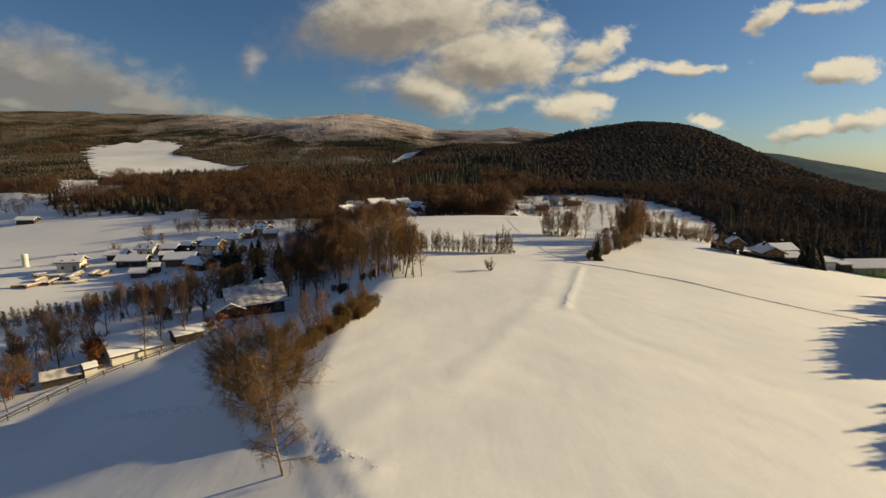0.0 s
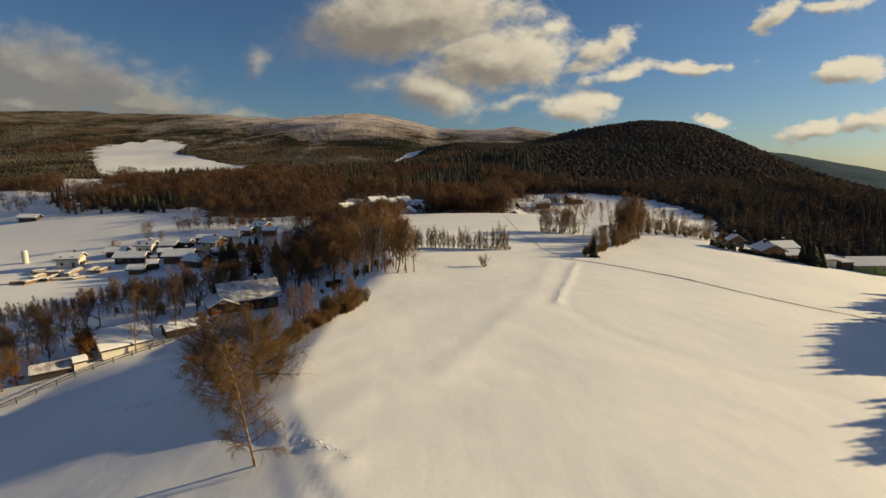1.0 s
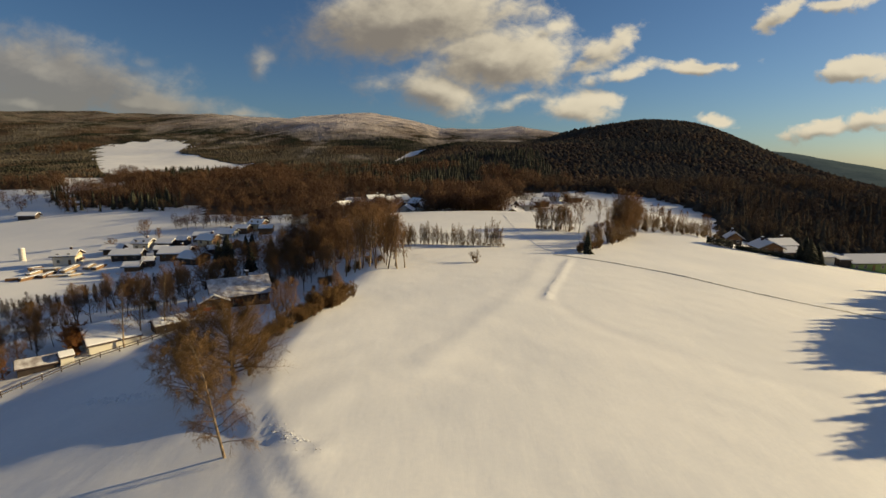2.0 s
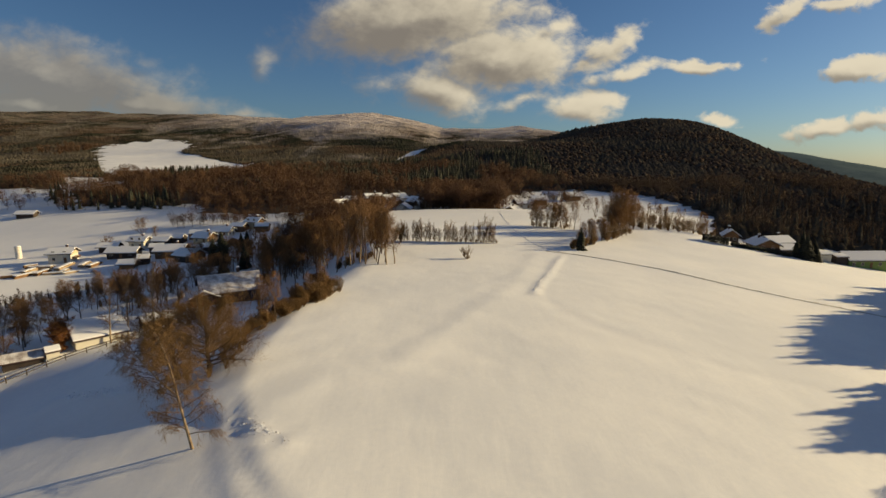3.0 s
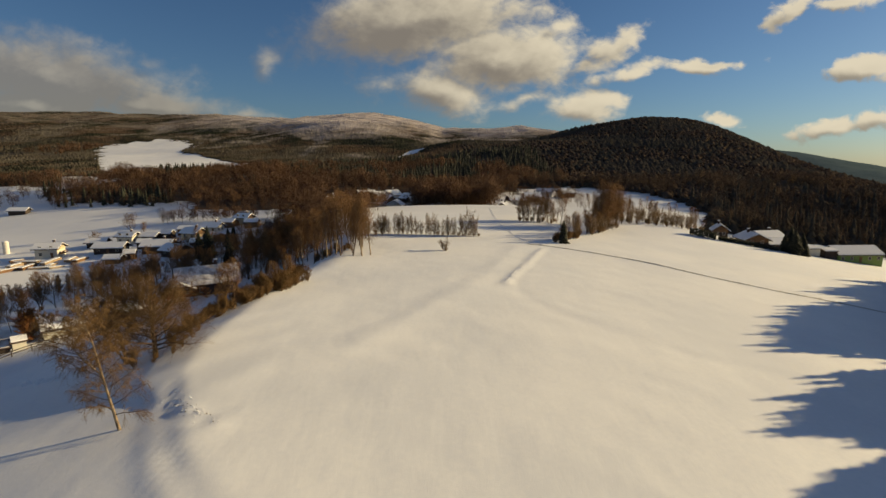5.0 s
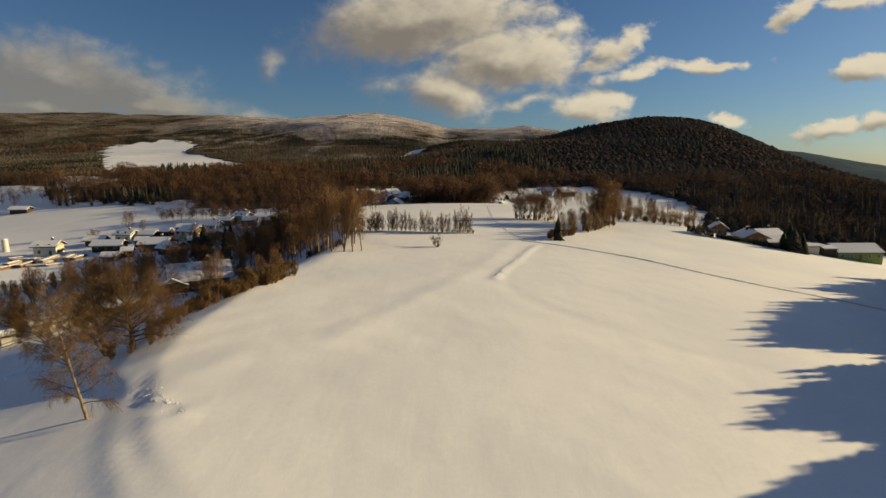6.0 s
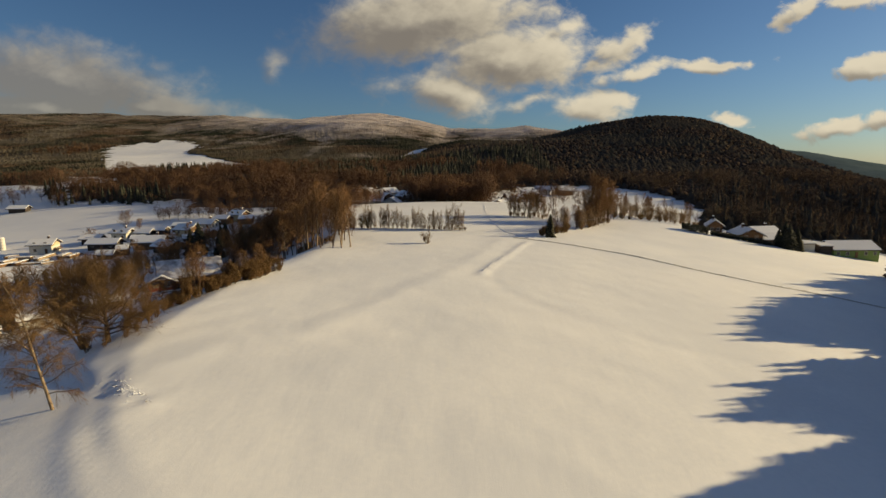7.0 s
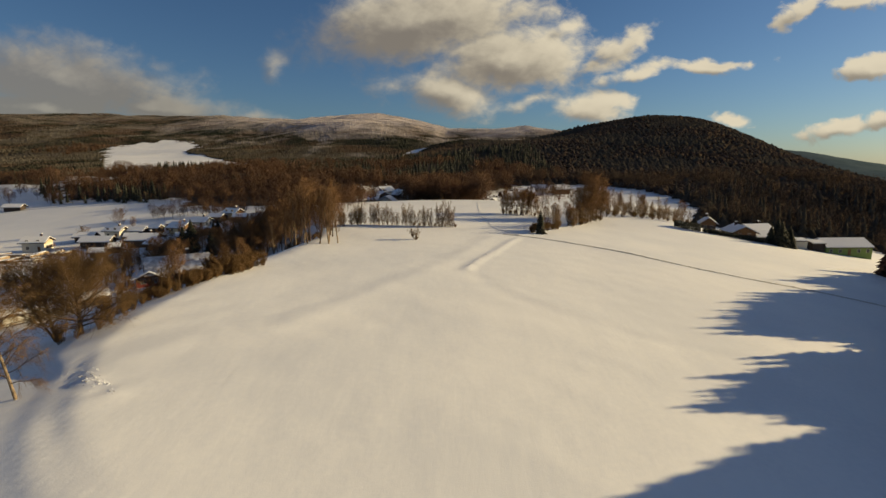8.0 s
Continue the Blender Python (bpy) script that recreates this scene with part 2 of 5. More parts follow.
FRESHWOOD = material("pale sawn timber", (0.42, 0.32, 0.21), 0.75, (0.28, 0.19, 0.11), 1.2, 0.9, 0.3, 10)
DARKWOOD = material("dark weathered boards", (0.075, 0.055, 0.045), 0.85, (0.035, 0.028, 0.024), 1.0, 0.9, 0.3, 10)
TILE = material("dark roof tiles", (0.10, 0.06, 0.05), 0.8, (0.05, 0.035, 0.03), 2.0, 0.8)
PATCHY = material("melting snow on tiles", (0.84, 0.84, 0.86), 0.7, (0.22, 0.18, 0.17), 0.7, 1.3)
FRAME = material("window frame paint", (0.55, 0.50, 0.42), 0.6)
GLASS = material("window pane", (0.035, 0.04, 0.05), 0.08, (0.02, 0.022, 0.03), 0.8, 0.5, spec=0.6)
SILO = material("whitewashed concrete", (0.74, 0.70, 0.62), 0.8, (0.60, 0.56, 0.50), 0.7, 0.6, 0.1, 10)
EARTH = material("bare earth", (0.14, 0.095, 0.06), 0.95, (0.07, 0.05, 0.035), 3.0, 0.9, 0.5, 9)
FLOOR = material("forest floor", (0.12, 0.095, 0.075), 0.95, (0.07, 0.058, 0.048), 0.05, 1.0, spec=0.0)


# ---- mesh helpers ----
def quick(name, verts, faces, mat):
    """A mesh from arrays of vertices and of three- or four-cornered faces."""
    verts, faces = np.asarray(verts, np.float32), np.asarray(faces, np.int32)
    me = bpy.data.meshes.new(name)
    me.vertices.add(len(verts))
    me.vertices.foreach_set("co", verts.ravel())
    me.loops.add(faces.size)
    me.loops.foreach_set("vertex_index", faces.ravel())
    me.polygons.add(len(faces))
    me.polygons.foreach_set("loop_start", np.arange(0, faces.size, faces.shape[1], dtype=np.int32))
    me.update(calc_edges=True)
    me.materials.append(mat)
    return me


def mesh_of(name, bm, mat):
    me = bpy.data.meshes.new(name)
    bmesh.ops.recalc_face_normals(bm, faces=bm.faces)
    bm.to_mesh(me)
    bm.free()
    me.materials.append(mat)
    return me


def hang(name, me, parent, m=None, label=""):
    """Links a mesh as a part of its thing."""
    ob = new(name, me)
    ob.parent = parent
    if m is not None:
        ob.matrix_basis = m
    if label:
        tagged(ob, label)
    return ob


def part(name, bm, mat, parent, label="", m=None):
    return hang(name, mesh_of(name, bm, mat), parent, m, label)


def block(bm, cx, cy, cz, sx, sy, sz, bevel=0.0):
    """A box with its middle at c and the sizes s, its edges bevelled."""
    made = bmesh.ops.create_cube(bm, size=1.0, matrix=Matrix.LocRotScale((cx, cy, cz), None, (sx, sy, sz)))
    if bevel:
        edges = list({e for v in made["verts"] for e in v.link_edges})
        bmesh.ops.bevel(bm, geom=edges, offset=bevel, segments=2, affect="EDGES")
    return bm


def tubes(p0, p1, r0, r1, sides):
    """Tapered prisms along many straight pieces at once."""
    p0, p1, r0, r1 = (np.asarray(v, float) for v in (p0, p1, r0, r1))
    d = p1 - p0
    d /= np.maximum(np.linalg.norm(d, axis=1, keepdims=True), 1e-9)
    u = np.cross(d, np.where(np.abs(d[:, 2:3]) < 0.9, [[0, 0, 1.0]], [[1.0, 0, 0]]))
    u /= np.linalg.norm(u, axis=1, keepdims=True)
    w = np.cross(d, u)
    k = np.arange(sides) * 2 * np.pi / sides
    ring = u[:, None] * np.cos(k)[None, :, None] + w[:, None] * np.sin(k)[None, :, None]
    verts = np.concatenate([p0[:, None] + ring * r0[:, None, None], p1[:, None] + ring * r1[:, None, None]], 1)
    i = np.arange(sides)
    quad = np.stack([i, (i + 1) % sides, sides + (i + 1) % sides, sides + i], 1)
    faces = quad[None] + (np.arange(len(p0)) * 2 * sides)[:, None, None]
    return verts.reshape(-1, 3), faces.reshape(-1, 4)


def spikes(p0, p1, r0):
    """Pointed three-sided twigs along many straight pieces at once."""
    verts, _ = tubes(p0, p1, r0, np.asarray(r0) * 0.0, 3)
    verts = verts.reshape(-1, 6, 3)[:, :4].reshape(-1, 3)
    face = np.array([(0, 1, 3), (1, 2, 3), (2, 0, 3)])
    return verts, (face[None] + (np.arange(len(p0)) * 4)[:, None, None]).reshape(-1, 3)


def value_noise(x, y, seed=0):
    """Smooth noise from -1 to 1."""
    ix, iy = np.floor(x), np.floor(y)
    fx, fy = x - ix, y - iy
    fx, fy = fx * fx * (3 - 2 * fx), fy * fy * (3 - 2 * fy)

    def h(a, b):
        v = np.sin(a * 127.1 + b * 311.7 + seed * 74.7) * 43758.5453
        return (v - np.floor(v)) * 2 - 1

    low = h(ix, iy) * (1 - fx) + h(ix + 1, iy) * fx
    high = h(ix, iy + 1) * (1 - fx) + h(ix + 1, iy + 1) * fx
    return low * (1 - fy) + high * fy


def inside(x, y, poly):
    """Which points lie in a polygon of the plan."""
    hit_ = np.zeros(np.shape(x), bool)
    for (x0, y0), (x1, y1) in zip(poly, poly[1:] + poly[:1]):
        cross = (y0 > y) != (y1 > y)
        hit_ ^= cross & (x < (x1 - x0) * (y - y0) / (y1 - y0 + 1e-9) + x0)
    return hit_


def off_line(x, y, line):
    """Distance from a line of the plan."""
    best = np.full(np.shape(x), 1e9)
    for (x0, y0), (x1, y1) in zip(line, line[1:]):
        dx, dy = x1 - x0, y1 - y0
        t = np.clip(((x - x0) * dx + (y - y0) * dy) / (dx * dx + dy * dy), 0, 1)
        best = np.minimum(best, np.hypot(x - x0 - t * dx, y - y0 - t * dy))
    return best


# ---- land ----
def ramp(t):
    t = np.clip(t, 0.0, 1.0)
    return t * t * (3 - 2 * t)


def bump(x, y, cx, cy, sx, sy, h):
    return h * np.exp(-0.5 * (((x - cx) / sx) ** 2 + ((y - cy) / sy) ** 2))


# the crest of the range: stations along x and the height of the tops there
RANGE_AT = (-2500, -2257, -1912, -1796, -1683, -1310, -1138, -995, -851, -708, -592, -506, -434, -362, -276, -190, -104, -46, 98, 285, 357, 444, 589, 800, 1100)
RANGE_TOP = (232, 238, 244, 249, 234, 227, 228, 220, 212, 211, 228, 237, 239, 230, 211, 187, 166, 150, 145, 154, 149, 136, 130, 90, 0)


def height(x, y):
    """The lie of the land: snow-covered spur, side valley, wooded hill and mountain range."""
    x, y = np.asarray(x, float), np.asarray(y, float)
    # spur with the big field
    X, Y = np.clip(x, -60, 210) / 100, np.clip(y, -40, 262) / 100
    spur = 0.98 - 7.39 * X + 3.11 * Y - 5.23 * X * X + 3.87 * X * Y - 0.943 * Y * Y
    spur = spur - 0.035 * np.maximum(x - 210, 0) - 8.5 * ramp((y - 250) / 45) * ramp((130 - x) / 90)
    # side valley with the village, and the field that climbs to the wood
    s = y + 0.35 * x
    vale = -15.5 + 13 * ramp((s - 122) / 135) + bump(x, y, -45, 125, 32, 40, 6.5) + bump(x, y, -70, 85, 30, 30, 2.5)
    vale = vale + 6 * ramp((x + 80) / 60) * ramp((y - 150) / 60) - 8 * ramp((-x - 300) / 250)
    edge = -16 + 6 * ramp((y - 78) / 25) - 14 * ramp((y - 120) / 60) + 5 * ramp((62 - y) / 25) + 0.037 * np.clip(45 - y, 0, 25) ** 2
    width = 50 - 22 * ramp((y - 85) / 40) + 20 * ramp((y - 150) / 80) + 14 * ramp((68 - y) / 26) + 48 * ramp((54 - y) / 26)
    low = ramp((51 - y) / 8)
    spur = spur - (1.5 - 0.65 * ramp((92 - y) / 15) - 0.68 * low) * ramp((edge + 0.5 * low - 0.5 - 4.0 * ramp((y - 44) / 7) - x) / (4.5 - 2.0 * low)) * ramp((110 - y) / 30)
    spur = spur + bump(x, y, 128, 199, 16, 13, -2.4) + bump(x, y, 98, 188, 20, 16, 2.0)
    rim = edge + 2.5 * low
    fall = ramp((rim - x) / width)
    fall = fall + (np.clip((rim - x) / width, 0, 1) - fall) * 0.6 * ramp((95 - y) / 14)
    near = spur + (vale - spur) * fall
    # country behind
    base = -4 + 0.052 * np.clip(y - 300, 0, 700) - 15 * ramp((-x - 150) / 300) * ramp((y - 300) / 300)
    low = -14 - 26 * ramp((y - 250) / 450) - 60 * ramp((y - 700) / 2500)
    base = base + (low - base) * ramp((x - 90 - 0.45 * np.clip(y - 200, 0, 900)) / 330)
    hill = bump(x, y, 350, 950, np.where(x < 350, 145, 166), 285, 70) + bump(x, y, 70, 700, 120, 110, 19) + bump(x, y, 45, 1300, 110, 120, 10)
    crest = np.interp(x, RANGE_AT, RANGE_TOP) + 1.5 * np.sin(x / 37) + 1.0 * np.sin(x / 15.3 + 1)
    range_ = crest * np.where(y < 2600, ramp((y - 950) / 1700) ** 0.9, 1 - 0.85 * ramp((y - 2600) / 700))
    spurs = 0.10 * range_ * (np.sin((x + 0.5 * y) / 190 + 1.2 * np.sin(y / 330)) + 0.5 * np.sin((x - 0.3 * y) / 85 + np.sin(y / 170))) * ramp((y - 1100) / 400) * ramp((2350 - y) / 700)
    far = bump(x, y, 2000, 3500, 640, 400, 212) + bump(x, y, 2900, 4300, 700, 300, 70)
    hill = hill + bump(x, y, 27, 1010, 62, 95, 17)
    back = base + hill + range_ + spurs + far + bump(x, y, -230, 430, 130, 70, 9)
    return near + (back - near) * ramp((y - 262 - 0.12 * np.maximum(-x - 100, 0)) / 70)
# ---- end land ----


# ---- where the woods are ----
FAR_FIELD = [(-1006, 1440), (-953, 1524), (-839, 1549), (-784, 1501), (-669, 1244), (-589, 1179), (-359, 938), (-285, 690), (-400, 660), (-490, 712), (-600, 850), (-888, 1251)]
SMALL_FIELD = [(-540, 690), (-481, 700), (-330, 480), (-268, 400), (-258, 366), (-280, 362), (-400, 520)]
LEFT_FIELD = [(-330, 372), (-276, 347), (-252, 318), (-240, 296), (-275, 280), (-520, 300), (-600, 380)]
MID_FIELD = [(-92, 690), (-86, 880), (-62, 1130), (-38, 1010), (-60, 870), (-62, 670)]
HAMLET = [(-62, 280), (-70, 340), (-12, 345), (-6, 312), (32, 300), (40, 350), (100, 385), (100, 340), (60, 268), (-20, 270)]


def wooded(x, y):
    """Where the back country is wooded."""
    bound = np.where(x < -60, np.interp(x, [-420, -245, -228, -183, -158, -134, -90, -60], [420, 312, 299, 294, 303, 268, 262, 262]), 300)
    bound = np.where(x > 60, np.interp(x, [60, 95, 122, 138, 147, 152, 157, 161, 176, 232, 420], [395, 394, 388, 372, 356, 338, 305, 226, 210, 202, 195]), bound)
    ok = y > bound + 5 * value_noise(x / 9, y / 9, 31)
    ok |= (x > 121 + 0.533 * (y - 215)) & (y > 212 + 2 * value_noise(x / 9, y / 9, 31)) & (x > 118) & (y < 400)
    for poly in (FAR_FIELD, SMALL_FIELD, LEFT_FIELD, MID_FIELD, HAMLET):
        ok &= ~inside(x, y, poly)
    return ok


# ---- ground ----
PATH_LINE = [(34.0, 138.5), (40.3, 137.1), (48.5, 133.1), (60.7, 126.0), (70.7, 117.9), (83.8, 109.8), (99.8, 104.0), (125.0, 92.0)]
UPPER_PATH = [(30.0, 232.0), (29.7, 214.0), (29.5, 190.0), (30.7, 165.0), (33.0, 148.0), (38.0, 139.0)]
TERRACE = [(30.7, 133.4), (23.3, 108.7), (16.2, 89.6), (8.2, 73.6), (1.0, 57.9), (-6.4, 55.5), (-9.7, 48.1)]
FURROW = [(25.8, 89.8), (29.5, 79.5), (36.0, 72.9), (45.0, 66.5), (58.1, 61.3)]
SLOPE_TRACK = [(-49.6, 68.4), (-42.8, 65.7), (-35.4, 60.0), (-30.2, 58.7)]
SNOW_BANK = [(23.8, 94.5), (26.0, 101.0), (29.2, 109.5), (33.0, 121.0), (37.5, 133.0)]
BANK = [(-12.8, 46.1), (-9.4, 43.4), (-6.5, 41.5)]
RUTS = [[(-13.9, 49.4), (-12.6, 44.9), (-9.3, 39.1), (-7.0, 36.1), (-3.0, 32.0), (-0.7, 30.0)], [(-7.8, 37.6), (-4.5, 34.5), (-1.4, 31.8), (1.1, 30.0)]]


def relief(x, y):
    """Drifts, ruts and the trodden lines on top of the lie of the land."""
    near = ramp((330 - y) / 120) * ramp((x + 260) / 80)
    drift = 0.0
    for (ax, ay), side in (((0.62, 0.78), 1.0), ((0.80, -0.60), -1.0)):
        along, across = ax * x + ay * y, ay * x - ax * y
        bend = across + 2.5 * value_noise(along / 30, across / 30, 3)
        here = ramp((side * (0.36 * (y - 60) + 8 - x) + 12) / 24)
        drift = drift + (0.52 + 0.28 * side) * here * (0.050 * value_noise(bend / 2.4, along / 14, 1) + 0.095 * value_noise(bend / 6.5, along / 22, 2))
    lumps = 0.10 * value_noise(x / 13, y / 13, 4) + 0.025 * value_noise(x / 2.6, y / 2.6, 5)
    z = near * (drift + lumps)
    z = z + 0.13 * np.exp(-(off_line(x, y, TERRACE) / 2.4) ** 2) - 0.06 * np.exp(-(off_line(x, y, FURROW) / 1.8) ** 2)
    z = z - 0.24 * np.exp(-(off_line(x, y, SLOPE_TRACK) / 0.9) ** 2) * (1 + value_noise(x * 1.3, y * 1.3, 6))
    rough = np.exp(-(off_line(x, y, BANK) / 1.3) ** 2)
    z = z + rough * (0.05 + 0.20 * value_noise(x * 0.9, y * 0.9, 7) + 0.10 * value_noise(x * 1.4, y * 1.4, 12))
    z = z + 0.20 * np.exp(-(off_line(x, y, SNOW_BANK) / 0.9) ** 2) * (1 + 0.4 * value_noise(x * 0.8, y * 0.8, 11))
    for line in RUTS:
        z = z - 0.08 * np.exp(-(off_line(x, y, line) / 0.7) ** 2)
    far = ramp((y - 500) / 600)
    return z + far * (3.0 * value_noise(x / 60, y / 60, 8) + 7 * value_noise(x / 160, y / 160, 9))


def axis(lo, a, b, hi, step, grow):
    mid = list(np.arange(a, b + step / 2, step))
    left, right, s = [], [], step
    while (left[-1] if left else a) > lo:
        s *= grow
        left.append((left[-1] if left else a) - s)
    s = step
    while (right[-1] if right else b) < hi:
        s *= grow
        right.append((right[-1] if right else b) + s)
    return np.array(left[::-1] + mid + right)


def surface(x, y):
    return height(x, y) + relief(np.asarray(x, float), np.asarray(y, float))


def at_ground(x, y):
    return float(surface(np.array([x]), np.array([y]))[0])


def make_ground():
    xs = axis(-4700, -48, 92, 4700, 0.7, 1.045)
    ys = axis(-1500, 26, 128, 4900, 0.7, 1.030)
    gx, gy = np.meshgrid(xs, ys)
    verts = np.stack([gx.ravel(), gy.ravel(), surface(gx, gy).ravel()], 1)
    nx, ny = len(xs), len(ys)
    i = (np.arange(ny - 1)[:, None] * nx + np.arange(nx - 1)[None]).ravel()
    me = quick("ground", verts, np.stack([i, i + 1, i + nx + 1, i + nx], 1), SNOW)
    me.polygons.foreach_set("use_smooth", np.ones(len(me.polygons), bool))
    me.materials.append(FLOOR)
    me.materials.append(FROST)
    me.materials.append(HAZY_WOOD)
    mx, my = (gx[:-1, :-1] + gx[1:, 1:]).ravel() / 2, (gy[:-1, :-1] + gy[1:, 1:]).ravel() / 2
    wood = wooded(mx, my - 16) & wooded(mx, my) & (my > 240)
    # index 3: ground of the far ridges, with haze painted in its colour
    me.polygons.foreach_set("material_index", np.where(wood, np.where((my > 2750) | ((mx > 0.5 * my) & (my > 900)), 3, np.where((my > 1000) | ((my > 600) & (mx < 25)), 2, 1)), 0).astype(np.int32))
    tagged(new("ground", me), "rolling land under smooth, deep, undisturbed white snow", "ground", kind="structure")


make_ground()


def ribbon(name, line, wide, mat, label, seed, rough=0.05, profile=(0.02, 0.10, 0.05, 0.05, 0.10, 0.02), category="path"):
    """A trodden line in the snow: a shallow trough with uneven rims."""
    pts = []
    for (x0, y0), (x1, y1) in zip(line, line[1:]):
        k = max(2, int(math.hypot(x1 - x0, y1 - y0) / 0.7))
        pts += [(x0 + (x1 - x0) * i / k, y0 + (y1 - y0) * i / k) for i in range(k)]
    pts = np.array(pts + [line[-1]])
    for _ in range(12):
        pts[1:-1] = (pts[:-2] + 2 * pts[1:-1] + pts[2:]) / 4
    d = np.gradient(pts, axis=0)
    d /= np.linalg.norm(d, axis=1, keepdims=True)
    side = np.stack([-d[:, 1], d[:, 0]], 1)
    rng = np.random.default_rng(seed)
    rows = []
    for off, lift in zip((-1.0, -0.6, -0.3, 0.3, 0.6, 1.0), profile):
        j = rng.normal(0, 0.10, len(pts))
        q = pts + side * (off * wide / 2 * (1 + j))[:, None]
        rows.append(np.c_[q, surface(q[:, 0], q[:, 1]) + lift + rng.normal(0, rough, len(pts)) * (abs(off) < 0.9)])
    verts = np.concatenate(rows)
    n = len(pts)
    i = (np.arange(5)[:, None] * n + np.arange(n - 1)[None]).ravel()
    tagged(new(name, quick(name, verts, np.stack([i, i + 1, i + n + 1, i + n], 1), mat)), label, category, kind="structure")


ribbon("footpath", PATH_LINE, 0.85, TRODDEN, "trodden grey footpath crossing the open snow field", 1, 0.03, (0.02, 0.12, 0.04, 0.04, 0.12, 0.02))
ribbon("footpath", UPPER_PATH, 1.0, SNOW, "trodden footpath climbing over the snowy crest", 2)



# ---- trees ----
def unit(v):
    return v / max(np.linalg.norm(v), 1e-9)


def grow(seed, tall, spread, thick, limbs=16, twigs=7, fork=0.0, low=0.25, up=0.55, fine=5, droop=0.0, lean=(0, 0), twig_r=0.012, stems=1, bends=1, joints=4, fork_to=None, splay=1.0):
    """A bare broadleaf tree: pieces of trunk, limb and twig as (start, end, radius, radius)."""
    r = np.random.default_rng(seed)
    trunk, limb, twig = [], [], []

    def line(p, d, length, r0, r1, n, bend, lift, out):
        pts = [p]
        for i in range(n):
            d = unit(d + r.normal(0, bend, 3) + np.array([0, 0, lift]))
            q = p + d * length / n
            out.append((p, q, r0 + (r1 - r0) * i / n, r0 + (r1 - r0) * (i + 1) / n))
            p = q
            pts.append(p)
        return pts, d

    tops = []
    for s in range(stems):
        a = r.uniform(0, 6.28)
        d0 = unit(np.array([lean[0], lean[1], 1.0]) + (0 if stems == 1 else 1) * np.array([math.cos(a), math.sin(a), 0]) * r.uniform(0.08, 0.3) * splay)
        p0 = np.zeros(3) if stems == 1 else np.array([math.cos(a), math.sin(a), 0]) * r.uniform(0.1, 0.35)
        scale = 1.0 if s == 0 else r.uniform(0.7, 1.0)
        pts, d = line(p0 - d0 * 0.3, d0, tall * scale, thick * scale, thick * 0.10, 9, 0.045, 0.02, trunk)
        tops.append((pts, scale))
        if fork:
            k = int(len(pts) * fork)
            b = r.uniform(0, 6.28) if fork_to is None else radians(fork_to)
            more, _ = line(pts[k], unit(d + 0.75 * np.array([math.cos(b), math.sin(b), 0])), tall * (1 - fork) * 0.95, thick * 0.55, thick * 0.08, 6, 0.06, 0.06, trunk)
            tops.append((more, 0.8))
    for pts, scale in tops:
        count = max(3, int(limbs * scale / (1 if len(tops) < 3 else 1.5)))
        for i in range(count):
            t = low + (0.99 - low) * (i + r.uniform(0, 0.9)) / count
            k = t * (len(pts) - 1)
            j = min(int(k), len(pts) - 2)
            p = pts[j] + (pts[j + 1] - pts[j]) * (k - j)
            a = i * 2.4 + r.uniform(-0.5, 0.5)
            shape = math.sin(math.pi * min(1.0, 0.22 + 0.80 * (t - low) / (1 - low))) ** 0.7
            length = spread * scale * (0.25 + 0.85 * shape) * r.uniform(0.75, 1.15)
            rise = up * (0.4 + 1.1 * t)
            d = unit(np.array([math.cos(a), math.sin(a), rise]))
            q, _ = line(p, d, length, thick * 0.32 * (1.1 - t * 0.75), 0.018, joints, 0.10, 0.05 - droop * 0.06, limb)
            for w in range(twigs):
                u = 0.25 + 0.75 * (w + r.uniform(0, 0.9)) / twigs
                k = u * (len(q) - 1)
                j = min(int(k), len(q) - 2)
                b = q[j] + (q[j + 1] - q[j]) * (k - j)
                dd = unit(unit(q[j + 1] - q[j]) * 0.7 + r.normal(0, 0.55, 3) + np.array([0, 0, 0.35 - droop]))
                length2 = length * r.uniform(0.22, 0.42)
                q2, _ = line(b, dd, length2, 0.016 + twig_r * 0.6, twig_r * 0.6, bends, 0.16, 0.05 - droop * 0.14, twig)
                for f in range(fine):
                    j2 = r.integers(0, len(q2) - 1)
                    m = q2[j2] + (q2[j2 + 1] - q2[j2]) * r.uniform(0.2, 1.0)
                    dd2 = unit(dd * 0.6 + r.normal(0, 0.6, 3) + np.array([0, 0, 0.3 - droop * 1.3]))
                    line(m, dd2, length2 * r.uniform(0.45, 1.0), twig_r * 1.25, twig_r * 0.3, 1, 0.1, -droop * 0.1, twig)
    return trunk, limb, twig


